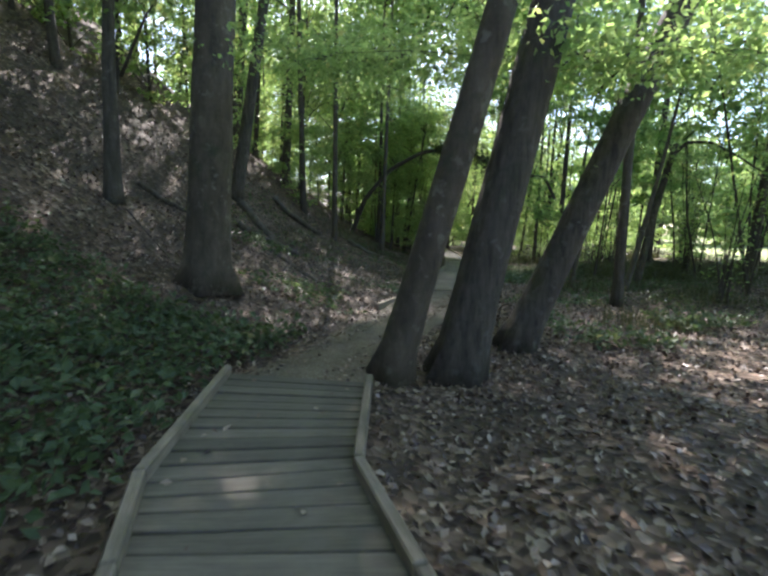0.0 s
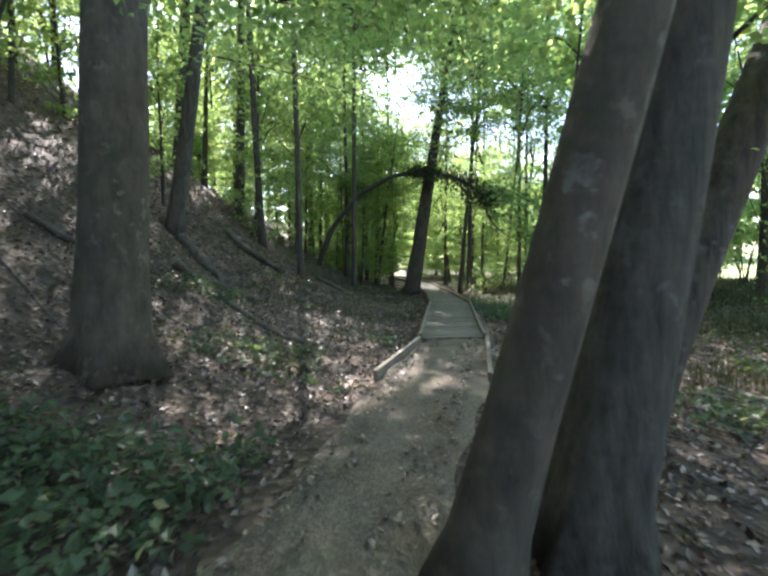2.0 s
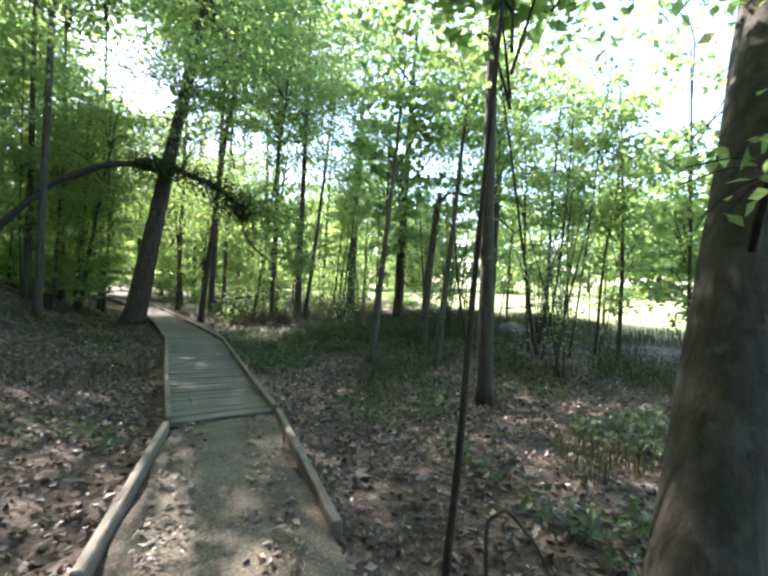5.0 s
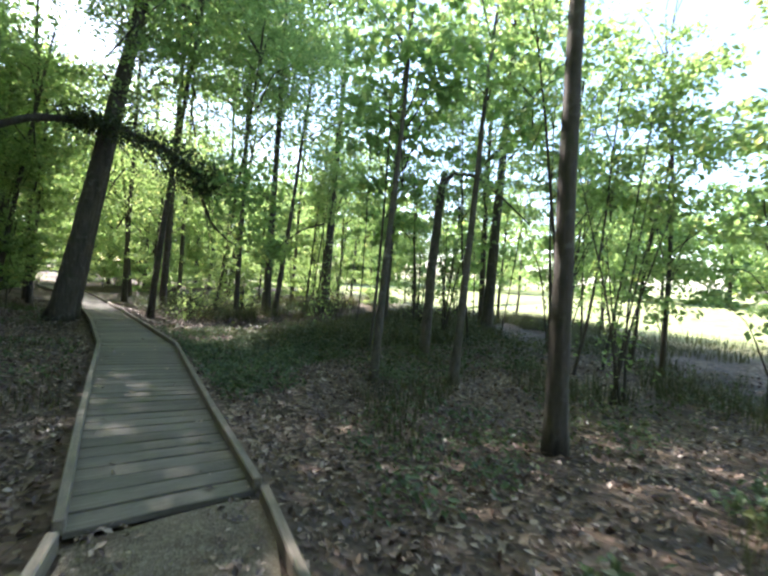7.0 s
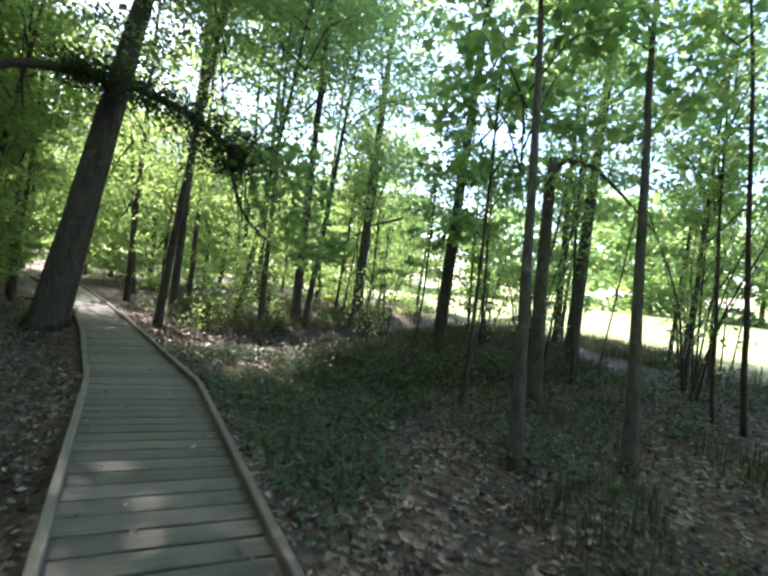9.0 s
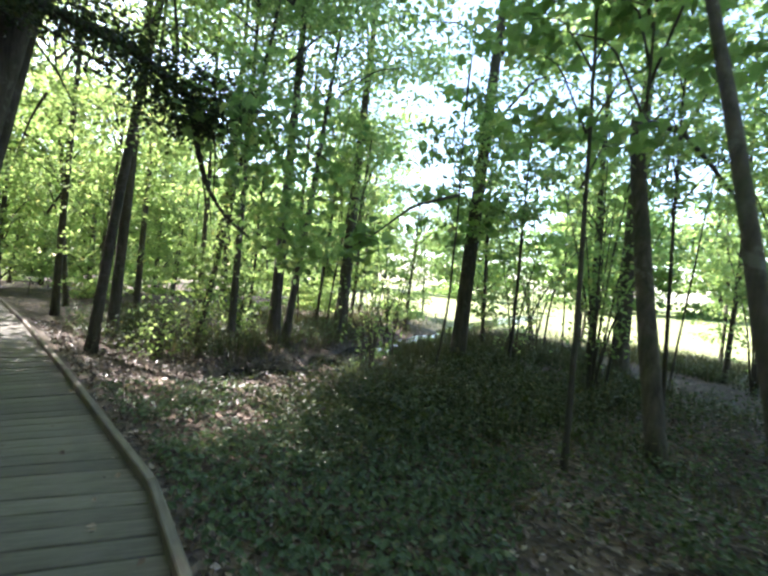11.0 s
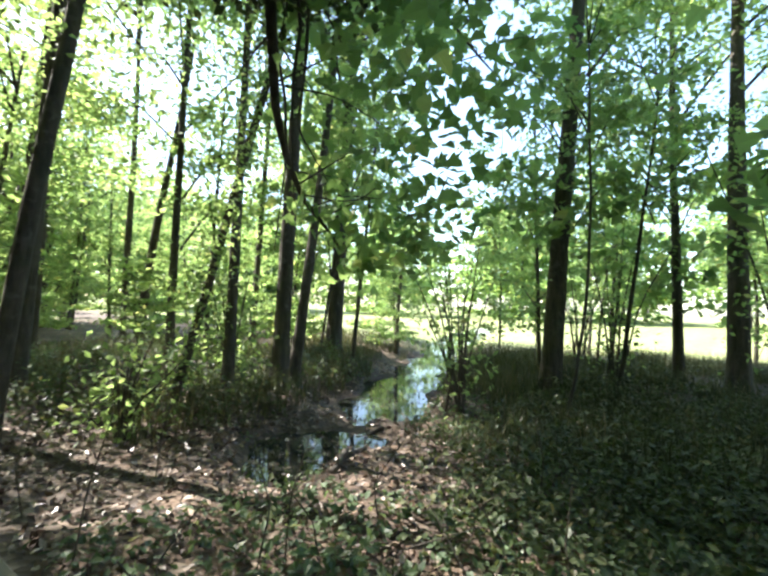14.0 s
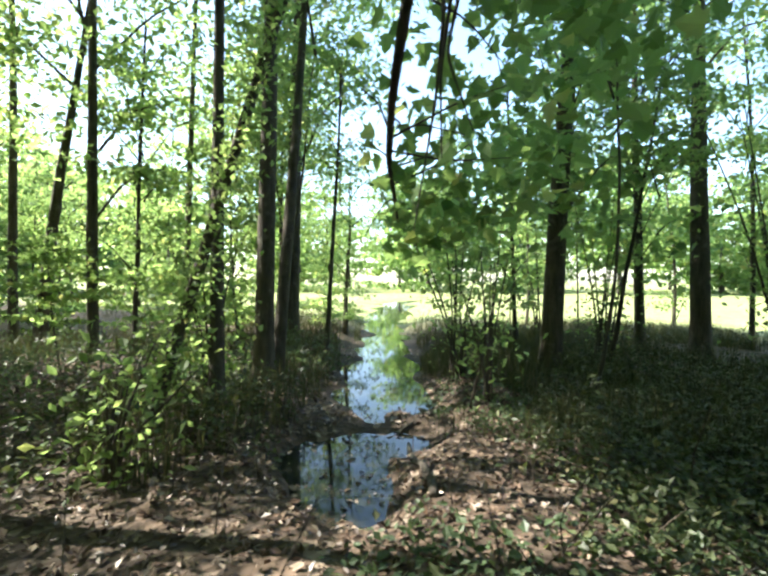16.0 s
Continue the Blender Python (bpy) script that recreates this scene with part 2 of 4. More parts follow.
# ---------------- the lie of the land ----------------
PATH_Y = [-30, -1.2, 1.8, 2.4, 4.0, 7.8, 10.2, 16.5, 24.5, 30, 38, 60]
PATH_X = [20, 2.2, 0.72, 0.36, 0.02, 0.7, 1.15, 1.51, 1.08, 0.5, -0.9, -6]
STREAM = np.array([(4.3, 20.0), (4.9, 20.4), (6.2, 20.9), (8.5, 21.9), (11.5, 23.2), (18, 26.5), (34, 33)])


def lump(x, y, f, k):
    return np.sin(x * f + 1.3 * k) * np.cos(y * f * 1.1 - 0.7 * k) + 0.5 * np.sin(x * f * 2.3 - y * f * 1.7 + k)


def stream_distance(x, y):
    best = np.full(np.shape(x), 1e9)
    for a, b in zip(STREAM[:-1], STREAM[1:]):
        ab = b - a
        t = np.clip(((x - a[0]) * ab[0] + (y - a[1]) * ab[1]) / (ab @ ab), 0, 1)
        best = np.minimum(best, np.hypot(x - a[0] - t * ab[0], y - a[1] - t * ab[1]))
    return best


def ground_z(x, y):
    x = np.asarray(x, dtype=float)
    y = np.asarray(y, dtype=float)
    xc = np.interp(y, PATH_Y, PATH_X)
    left = np.clip(xc - x - 1.0, 0, 60)
    steep = np.interp(y, [-10, 9, 16, 24, 40], [1.05, 1.0, 0.9, 0.75, 0.5])
    hill = np.where(left < 4.5, 0.12 * left + 0.075 * left ** 2, 2.06 + 0.95 * (left - 4.5)) * steep
    hill = np.where(hill > 13, 13 + (hill - 13) * 0.2, hill)
    side = np.clip((np.abs(x - xc) - 0.6) / 0.5, 0, 1)
    z = -0.05 - 0.11 * side * (x > xc) - 0.05 * side * (x <= xc) + hill
    z = z + side * (0.035 * lump(x, y, 1.1, 1) + 0.02 * lump(x, y, 3.1, 2)) + np.clip(hill, 0, 1) * 0.10 * lump(x, y, 0.9, 3)
    z = z + 0.02 * np.clip(x - 6, 0, 5) - 0.012 * np.clip(x - 13, 0, 14)
    dig = np.clip(1 - (stream_distance(x, y) + 0.16 * lump(x, y, 2.1, 6) + 0.06 * lump(x, y, 5.5, 7)) / (0.72 + 0.22 * np.clip(x - 4.3, 0, 2) + 0.05 * np.clip(x - 6.3, 0, 6)), 0, 1)
    bar = np.exp(-(((x - 5.85) / 0.75) ** 2 + ((y - 20.85) / 0.9) ** 2)) * (0.13 + 0.07 * lump(x, y, 4.3, 8) + 0.05 * lump(x, y, 9.0, 9))
    return z - 0.42 * dig ** 0.7 + bar


def axis(lo, hi, step, far):
    mid = np.arange(lo, hi + step / 2, step)
    out = [hi + d for d in far]
    return np.concatenate([[lo - d for d in far][::-1], mid, out])


gx = axis(-13, 17, 0.2, [1, 2.5, 5, 9, 15, 25, 45, 90, 200, 500])
gy = axis(-7, 36, 0.2, [1, 2.5, 5, 9, 15, 25, 45, 90, 200, 500])
GX, GY = np.meshgrid(gx, gy)
nxg, nyg = len(gx), len(gy)
k = (np.arange(nyg - 1)[:, None] * nxg + np.arange(nxg - 1)[None, :]).ravel()
ground = new("ground", mesh("ground", np.stack([GX.ravel(), GY.ravel(), ground_z(GX, GY).ravel()], 1), [np.stack([k, k + 1, k + nxg + 1, k + nxg], 1)], M_GROUND, True))
tagged(ground, "brown leaf-littered forest floor rising into a hillside", "ground", kind="structure")

# the brook
line_w = smooth_line(np.concatenate([[(2.9, 19.1)], STREAM]), 40)
wv = np.array([(2.6, 21.6, -0.36), (4.6, 17.6, -0.36), (36.0, 31.0, -0.36), (33.0, 36.5, -0.36)])
water = new("water", mesh("water", wv, [np.array([[0, 1, 2, 3]])], M_WATER))
tagged(water, "still shallow brook water reflecting the sky", "water", kind="structure")

# ---------------- the trodden gravel path and the boardwalk ----------------
GRAVEL = [((-0.60, 3.90), (0.62, 3.90)), ((-0.26, 5.2), (0.78, 5.2)), ((-0.02, 6.6), (1.05, 6.4)), ((0.08, 7.85), (1.34, 7.7)), ((0.63, 10.16), (1.66, 10.16))]


def strip(pairs, z, n, across=9, rough=0.0):
    l = smooth_line([p[0] for p in pairs], n)
    r = smooth_line([p[1] for p in pairs], n)
    f = np.linspace(0, 1, across)
    l = l + (0.05 * lump(l[:, 0] * 3, l[:, 1], 3.0, 1) * (rough > 0))[:, None] * np.array([1, 0])
    r = r + (0.05 * lump(r[:, 0] * 3, r[:, 1], 3.3, 2) * (rough > 0))[:, None] * np.array([1, 0])
    pts = l[:, None, :] * (1 - f)[None, :, None] + r[:, None, :] * f[None, :, None]
    zz = z + rough * lump(pts[..., 0], pts[..., 1], 6.0, 2) + rough * lump(pts[..., 0], pts[..., 1], 2.0, 4) - 0.03 * (np.abs(f - 0.5) * 2) ** 4
    verts = np.concatenate([pts.reshape(-1, 2), zz.reshape(-1, 1)], 1)
    k = (np.arange(n - 1)[:, None] * across + np.arange(across - 1)[None, :]).ravel()
    return verts, [np.stack([k, k + 1, k + across + 1, k + across], 1)]


v, f = strip(GRAVEL, 0.0, 60, 13, 0.006)
path = new("path", mesh("path", v, f, M_GRAVEL, True))
tagged(path, "worn grey-brown gravel path strewn with leaves", "path", kind="structure")


def beam(a, b, w, h, z):
    """A bevelled squared timber from a to b, its top at z."""
    a, b = Vector((*a, 0)), Vector((*b, 0))
    bm = bmesh.new()
    length = (b - a).length
    bmesh.ops.create_cube(bm, size=1)
    bmesh.ops.scale(bm, vec=(w, length, h), verts=bm.verts)
    bmesh.ops.bevel(bm, geom=bm.edges[:], offset=min(w, h) * 0.14, segments=1, affect="EDGES")
    data = bpy.data.meshes.new("timber")
    bm.to_mesh(data)
    bm.free()
    d = b - a
    m = Matrix.Translation(((a.x + b.x) / 2, (a.y + b.y) / 2, z - h / 2)) @ Matrix.Rotation(math.atan2(-d.x, d.y), 4, "Z")
    return data, m


def rails(thing, left, right, z, h=0.09, w=0.062):
    for run in (left, right):
        for a, b in zip(run[:-1], run[1:]):
            d = np.subtract(b, a)
            d = d / np.hypot(*d) * 0.004
            data, m = beam(np.add(a, d), np.subtract(b, d), w, h, z)
            data.materials.append(M_RAIL)
            ob = part("edge_rail", data, thing)
            ob.matrix_basis = m


PLANK_MESH = {}


def boards(thing, left, right, top, pitch=0.19, seed=1):
    """Planks laid across, from one pair of corners to the next."""
    rng = np.random.default_rng(seed)
    for i in range(len(left) - 1):
        l0, l1, r0, r1 = (np.array(p) for p in (left[i], left[i + 1], right[i], right[i + 1]))
        run = (np.hypot(*(l1 - l0)) + np.hypot(*(r1 - r0))) / 2
        n = max(1, round(run / pitch))
        for j in range(n):
            s = (j + 0.5) / n
            a, b = l0 + (l1 - l0) * s, r0 + (r1 - r0) * s
            d = b - a
            length = np.hypot(*d) - 0.03
            step = run / n
            wl, wr = np.hypot(*(l1 - l0)) / n, np.hypot(*(r1 - r0)) / n
            # a plank in a bend is a wedge: its two ends differ in width
            bm_key = (round(wl, 3), round(wr, 3), round(length, 2))
            if bm_key not in PLANK_MESH:
                g = 0.009
                xs = (-length / 2, length / 2)
                top_v, low_v = [], []
                for x, w in zip(xs, (wl, wr)):
                    for s_ in (-1, 1):
                        top_v.append((x, s_ * (w / 2 - g - 0.004), 0.02))
                        low_v.append((x, s_ * (w / 2 - g), 0.014))
                base_v = [(x, y, -0.02) for x, y, _ in low_v]
                vv = top_v + low_v + base_v
                loop = [0, 2, 3, 1]
                faces = [[0, 2, 3, 1]]
                for p, q in zip(loop, loop[1:] + loop[:1]):
                    faces.append([p + 4, q + 4, q, p])
                    faces.append([p + 8, q + 8, q + 4, p + 4])
                faces.append([9, 11, 10, 8])
                PLANK_MESH[bm_key] = mesh("plank", vv, [np.array(faces)], M_PLANK)
            ob = part("plank", PLANK_MESH[bm_key], thing)
            ob.matrix_basis = Matrix.Translation((*(a + b) / 2, top - 0.02 + rng.normal(0, 0.0025))) @ Euler((rng.normal(0, 0.008), rng.normal(0, 0.002), math.atan2(d[1], d[0]) + rng.normal(0, 0.004))).to_matrix().to_4x4()


def boardwalk(label, left, right, top, seed, pitch):
    thing = new("boardwalk")
    tagged(thing, label, "boardwalk", kind="structure")
    boards(thing, left, right, top, pitch, seed)
    rails(thing, left, right, top + 0.075)
    for f in (0.12, 0.88):
        for i in range(len(left) - 1):
            a = np.add(np.multiply(left[i], 1 - f), np.multiply(right[i], f))
            b = np.add(np.multiply(left[i + 1], 1 - f), np.multiply(right[i + 1], f))
            data, m = beam(a, b, 0.06, 0.12, top - 0.044)
            data.materials.append(M_PLANK)
            part("joist", data, thing).matrix_basis = m
    return thing


boardwalk("weathered grey plank boardwalk with low timber edge rails, bending to the path", [(3.4, -3.9), (1.75, -1.2), (0.16, 1.66), (-0.17, 2.25), (-0.61, 3.96)], [(4.45, -3.4), (2.85, -0.95), (1.28, 1.86), (0.88, 2.59), (0.67, 3.96)], 0.03, 3, 0.145)
boardwalk("long weathered grey plank boardwalk curving through the wood", [(0.60, 10.2), (0.69, 12.1), (0.94, 16.35), (0.87, 19.8), (0.52, 26.4), (-0.15, 30.6), (-1.2, 36.0)], [(1.68, 10.2), (1.79, 11.9), (2.09, 15.95), (1.83, 19.9), (1.42, 25.2), (0.95, 30.0), (0.0, 36.2)], 0.03, 5, 0.195)
edging = new("path_edging")
tagged(edging, "pair of weathered timber edge rails beside the gravel", "edging", kind="structure")
rails(edging, [(0.04, 7.85), (0.58, 10.19)], [(1.38, 7.7), (1.55, 8.95), (1.72, 10.19)], 0.06, 0.13)

# ---------------- trees ----------------


def crown_points(rng, n, radii, clumps, flat=0.2, size=0.17):
    """Leaf places gathered in flat sprays with gaps between them, and the sprays' middles."""
    heads = rng.normal(0, 1, (clumps, 3))
    heads /= np.linalg.norm(heads, axis=1)[:, None]
    heads *= rng.uniform(0.1, 1.0, (clumps, 1)) ** 0.5
    pick = rng.integers(0, clumps, n)
    pts = heads[pick] + rng.normal(0, size, (n, 3)) * np.array([1, 1, flat])
    return pts * np.array(radii), heads * np.array(radii)


# kind: leaves, leaf length, sprays, crown radii, limbs, limb thickness, material
KINDS = {
    "high": (4000, 0.20, 44, (3.9, 3.9, 2.2), 8, 0.07, M_CANOPY),
    "mid": (4200, 0.155, 60, (2.6, 2.6, 3.2), 8, 0.035, M_UNDER),
    "slim": (1350, 0.135, 32, (1.25, 1.25, 2.3), 7, 0.016, M_UNDER),
    "broad": (800, 0.15, 30, (1.35, 1.35, 2.2), 7, 0.016, M_MAPLE),
    "bush": (1500, 0.10, 22, (0.9, 0.9, 0.75), 5, 0.010, M_UNDER),
    "far": (2800, 0.5, 50, (4.2, 4.2, 5.0), 0, 0.08, M_CANOPY),
}
CROWNS = {}


def crown_mesh(kind, variant):
    """A few crowns, each used by several trees."""
    if (kind, variant) not in CROWNS:
        rng = np.random.default_rng(100 + variant * 7 + len(kind) * 31)
        n, size, clumps, r, nlimbs, thick, mat = KINDS[kind]
        pts, heads = crown_points(rng, n, r, clumps)
        v, f = leaves(pts, rng.uniform(0.6, 1.35, n) * size, rng, 0.35, "maple" if kind == "broad" else "oval")
        limbs = []
        for i in range(nlimbs):
            end = heads[i]
            start = np.array([0, 0, min(end[2] - 0.2 * r[2], 0.3 * r[2]) - rng.uniform(0, 0.35) * r[2]])
            mid = (start + end) / 2 + np.array([rng.normal(0, 0.1), rng.normal(0, 0.1), 0.12 * r[2]])
            lv, lq, lt = tube(smooth_line([start, mid, end], 8), np.linspace(thick, thick * 0.2, 8), 6, 0.05)
            limbs.append(mesh("limb", lv, [lq, lt], M_TWIG, True))
        CROWNS[(kind, variant)] = (mesh("crown", v, f, mat), limbs)
    return CROWNS[(kind, variant)]


def stem_points(lean, height, bend, rng, n=18):
    s = np.linspace(0, 1, n) ** 1.2
    wob = np.cumsum(np.cumsum(rng.normal(0, 1, (n, 2)), axis=0), axis=0) * bend * 0.012
    wob -= s[:, None] * wob[-1]
    return np.stack([lean[0] * s * height + wob[:, 0], lean[1] * s * height + wob[:, 1], s * height], 1)


def tree(x, y, r, lean=(0, 0), height=9.0, bend=0.3, mat=None, kinds=(("high", 12, 1.0),), label="", name="tree", seed=0, flare=0.35, group="", taper=0.7):
    """kinds: crowns as (kind, height above the foot, size)."""
    rng = np.random.default_rng(seed + 11)
    z = float(ground_z(x, y)) - 0.08
    thing = new(name)
    thing.location = (x, y, z)
    tagged(thing, label, "tree", group)
    pts = stem_points(lean, height, bend, rng)
    rad = r * (1 - taper * pts[:, 2] / height)
    v, q, t = tube(pts, rad, 16 if r > 0.12 else 8, 0.022, seed, flare)
    part("trunk", mesh("trunk", v, [q, t], mat or M_BARK, True), thing)
    for kind, at, size in kinds:
        cm, limbs = crown_mesh(kind, int(rng.integers(0, 4)))
        cx, cy = (np.interp(at, pts[:, 2], pts[:, c]) for c in (0, 1))
        place = Matrix.Translation((cx, cy, at)) @ Matrix.Rotation(rng.uniform(0, 6.28), 4, "Z") @ Matrix.Diagonal((size, size, size, 1))
        part("crown", cm, thing).matrix_basis = place
        for limb in limbs:
            part("limb", limb, thing).matrix_basis = place
    return thing

HIGH = (("high", 12.5, 1.0),)
TALL = (("high", 13.0, 1.15),)
# the leaning clump beside the path's start
tree(0.76, 4.42, 0.155, (0.27, 0.0), 11, 0.15, M_BEECH, (("high", 10.5, 0.8),), "leaning smooth grey-barked tree of a clump by the path", "tree", 1, 0.5, "leaning clump", 0.5)
tree(1.36, 4.78, 0.235, (0.225, 0.10), 13, 0.12, M_BARK, HIGH, "thick leaning dark-barked tree of a clump by the path", "tree", 2, 0.5, "leaning clump", 0.5)
tree(2.09, 6.10, 0.20, (0.43, 0.11), 11, 0.15, M_BARK, (("high", 10.5, 0.8),), "slender strongly leaning tree of a clump by the path", "tree", 3, 0.5, "leaning clump", 0.5)
# hillside
tree(-2.45, 6.75, 0.33, (0.05, 0.04), 13, 0.12, M_BEECH, TALL, "straight grey tree at the foot of the hillside", "tree", 4, 0.6, "", 0.5)
tree(-4.4, 11.5, 0.17, (0.16, 0.04), 12, 0.3, None, HIGH, "dark slender tree on the hillside", "tree", 5)
# beside the boardwalk
tree(0.20, 20.9, 0.27, (0.19, -0.05), 12, 0.12, None, (("high", 11.5, 1.25), ("mid", 7.0, 0.6)), "leaning dark tree close beside the boardwalk", "tree", 6, 0.35)
tree(0.46, 21.35, 0.16, (0.165, -0.05), 10, 0.2, None, (("mid", 8.5, 0.6),), "second leaning stem beside the boardwalk tree", "tree", 25, 0.35)
tree(1.87, 7.28, 0.024, (0.10, 0.02), 5.5, 0.3, M_TWIG, (("broad", 4.9, 0.75),), "thin bare-stemmed sapling beside the path", "sapling", 7, 0.1)
tree(4.58, 9.95, 0.11, (0.0, 0.02), 10, 0.6, None, (("mid", 8.4, 0.8),), "slender dark tree in the undergrowth", "tree", 8)
tree(5.55, 12.5, 0.075, (0.25, 0.17), 7.5, 0.4, None, (("broad", 6.0, 1.1),), "slender young tree leaning above the sedge", "tree", 9)
tree(4.35, 12.95, 0.07, (0.24, 0.26), 7.5, 0.4, None, (("broad", 6.4, 1.1),), "slender young forked tree leaning above the sedge", "tree", 10)
tree(5.5, 14.9, 0.035, (0.08, 0.06), 6, 0.3, M_TWIG, (("broad", 5, 0.9),), "thin sapling among sedge", "sapling", 12)
tree(5.98, 22.45, 0.135, (0.02, -0.01), 12, 0.2, None, (("mid", 9.0, 0.8),), "tree with exposed roots above the brook's bank", "tree", 14, 0.6)
tree(6.3, 22.5, 0.10, (0.12, 0.0), 9, 0.25, None, (("mid", 8.4, 0.8),), "slanting tree with exposed roots on the brook's bank", "tree", 15, 0.6)
tree(7.95, 22.75, 0.05, (0.13, 0.02), 6, 0.25, M_TWIG, (("slim", 5.0, 0.8),), "thin leaning tree beside the brook", "sapling", 26, 0.3)
tree(4.85, 22.15, 0.085, (0.02, 0.0), 9, 0.3, None, (("mid", 7.6, 0.7),), "upright tree behind the vine-hung one", "tree", 27, 0.4)
vine_tree = tree(4.2, 22.4, 0.065, (0.03, -0.40), 8, 0.5, None, (("mid", 7.6, 0.7),), "slanting tree overgrown with climbing vines", "tree", 16)
tree(2.4, 22.4, 0.10, (0.10, -0.16), 11, 0.3, None, (("mid", 8.5, 0.9),), "slender leaning tree by the boardwalk", "tree", 17)
tree(8.52, 19.0, 0.165, (0.02, -0.05), 11, 0.25, None, (("mid", 8.8, 1.0), ("broad", 4.2, 1.0)), "dark upright tree on the sedge bank", "tree", 18)
tree(11.4, 17.6, 0.10, (0.02, 0.02), 9, 0.3, None, (("mid", 7.5, 0.9), ("broad", 3.6, 1.1)), "slim tree on the sedge bank", "tree", 19)
tree(10.75, 16.7, 0.17, (0.06, 0.0), 11, 0.3, None, (("mid", 8.8, 1.0),), "grey upright tree on the sedge bank", "tree", 20)
tree(9.2, 24.5, 0.20, (0.05, 0.0), 12, 0.3, None, (("mid", 8.5, 1.1),), "pale grey tree beyond the brook", "tree", 21)


def bare(name, label, category, line, radii, mat, sides=8, seed=3, lumps=0.04):
    """One bending stem along a line in the world, as a thing of its own."""
    pts = np.asarray(line, dtype=float)
    foot = pts[0].copy()
    thing = new(name)
    thing.location = foot
    tagged(thing, label, category)
    n = max(10, len(pts) * 6)
    v, q, t = tube(smooth_line(pts - foot, n), np.interp(np.linspace(0, 1, n), np.linspace(0, 1, len(radii)), radii), sides, lumps, seed)
    part("stem", mesh("stem", v, [q, t], mat, True), thing)
    return thing, foot


def foliage(thing, name, pts, sizes, mat, rng, shape="oval", droop=0.35, label=""):
    v, f = leaves(pts, sizes, rng, droop, shape)
    ob = part(name, mesh(name, v, f, mat), thing, label)
    return ob


# the arching stem over the boardwalk, hung with vines
rng = np.random.default_rng(61)
arch, foot = bare("arching_tree", "bent stem arching over the boardwalk, thick with dark vines", "tree",
    [(-3.6, 21.0, 1.0), (-2.9, 20.8, 2.7), (-1.7, 20.6, 4.0), (-0.3, 20.3, 4.65), (1.05, 20.05, 4.72), (2.2, 19.2, 4.2), (2.95, 18.75, 3.6)], [0.11, 0.10, 0.09, 0.085, 0.08, 0.07, 0.05], M_TWIG)
along = smooth_line([(0.4, 20.2, 4.8), (1.05, 20.05, 4.75), (2.2, 19.2, 4.25), (2.95, 18.75, 3.65), (3.1, 18.8, 3.4)], 60)
pick = rng.integers(0, 60, 7000)
spread = np.interp(pick, [0, 12, 30, 50, 59], [0.20, 0.28, 0.33, 0.36, 0.2])[:, None]
foliage(arch, "vine_tangle", along[pick] + rng.normal(0, 1, (7000, 3)) * spread * np.array([1, 1, 0.55]) - foot + np.array([0, 0, -0.05]), rng.uniform(0.05, 0.1, 7000), M_VINE, rng, droop=0.8, label="dense dark hanging vine leaves")
for i in range(16):
    a = along[rng.integers(8, 58)] - foot
    b = a + np.array([rng.normal(0, 0.25), rng.normal(0, 0.25), -rng.uniform(0.3, 0.8)])
    v, q, t = tube(smooth_line([a, (a + b) / 2 + rng.normal(0, 0.06, 3), b], 7), np.linspace(0.012, 0.004, 7), 5)
    part("vine", mesh("vine", v, [q, t], M_TWIG, True), arch)

# the maple branch that droops from it towards the brook
MB = smooth_line([(2.85, 18.75, 3.62), (3.05, 18.95, 3.1), (3.3, 19.2, 2.6), (3.75, 19.5, 2.2), (4.45, 19.75, 1.93), (4.75, 19.85, 1.72)], 40)
maple, foot = bare("maple_branch", "drooping maple branch with broad green leaves", "branch", MB[::5], [0.045, 0.036, 0.028, 0.02, 0.010], M_TWIG)
for i in range(16):
    a = MB[rng.integers(3, 38)] - foot
    b = a + np.array([rng.uniform(-0.2, 0.9), rng.uniform(-0.9, 0.5), rng.uniform(-0.35, 0.45)])
    v, q, t = tube(smooth_line([a, (a + b) / 2 + rng.normal(0, 0.05, 3) + np.array([0, 0, 0.06]), b], 8), np.linspace(0.009, 0.003, 8), 5)
    part("twig", mesh("twig", v, [q, t], M_TWIG, True), maple)
pick = rng.integers(0, 40, 950)
off = np.stack([rng.uniform(-0.1, 1.5, 950), rng.uniform(-1.5, 0.3, 950), rng.normal(0.1, 0.3, 950)], 1) * np.interp(pick, [0, 20, 39], [1.0, 0.9, 0.5])[:, None]
foliage(maple, "foliage", MB[pick] + off - foot, rng.uniform(0.08, 0.15, 950), M_MAPLE, rng, "maple")

# hanging bare twigs and dark leaves above the path's end
for k, (dx, dy, ln) in enumerate(((0.0, 0.0, 1.5), (0.025, -0.02, 1.0), (-0.03, 0.01, 1.9))):
    p0 = np.array([3.03 + dx * 3, 18.79 + dy, 3.55])
    p1 = np.array([3.28 + dx, 18.98 + dy, 2.35 + dx * 4])
    p2 = p1 + np.array([0.10 + dx * 3, 0.05 - dx * 4, -0.33 * ln])
    bare("hanging_twig", "dark leafless twig hanging over the boardwalk's edge", "twig", [p0, p0 * 0.65 + p1 * 0.35 + rng.normal(0, 0.05, 3), p0 * 0.3 + p1 * 0.7 + rng.normal(0, 0.035, 3), p1, p2 + rng.normal(0, 0.05, 3)], [0.016, 0.012, 0.009, 0.003], M_TWIG, 6)


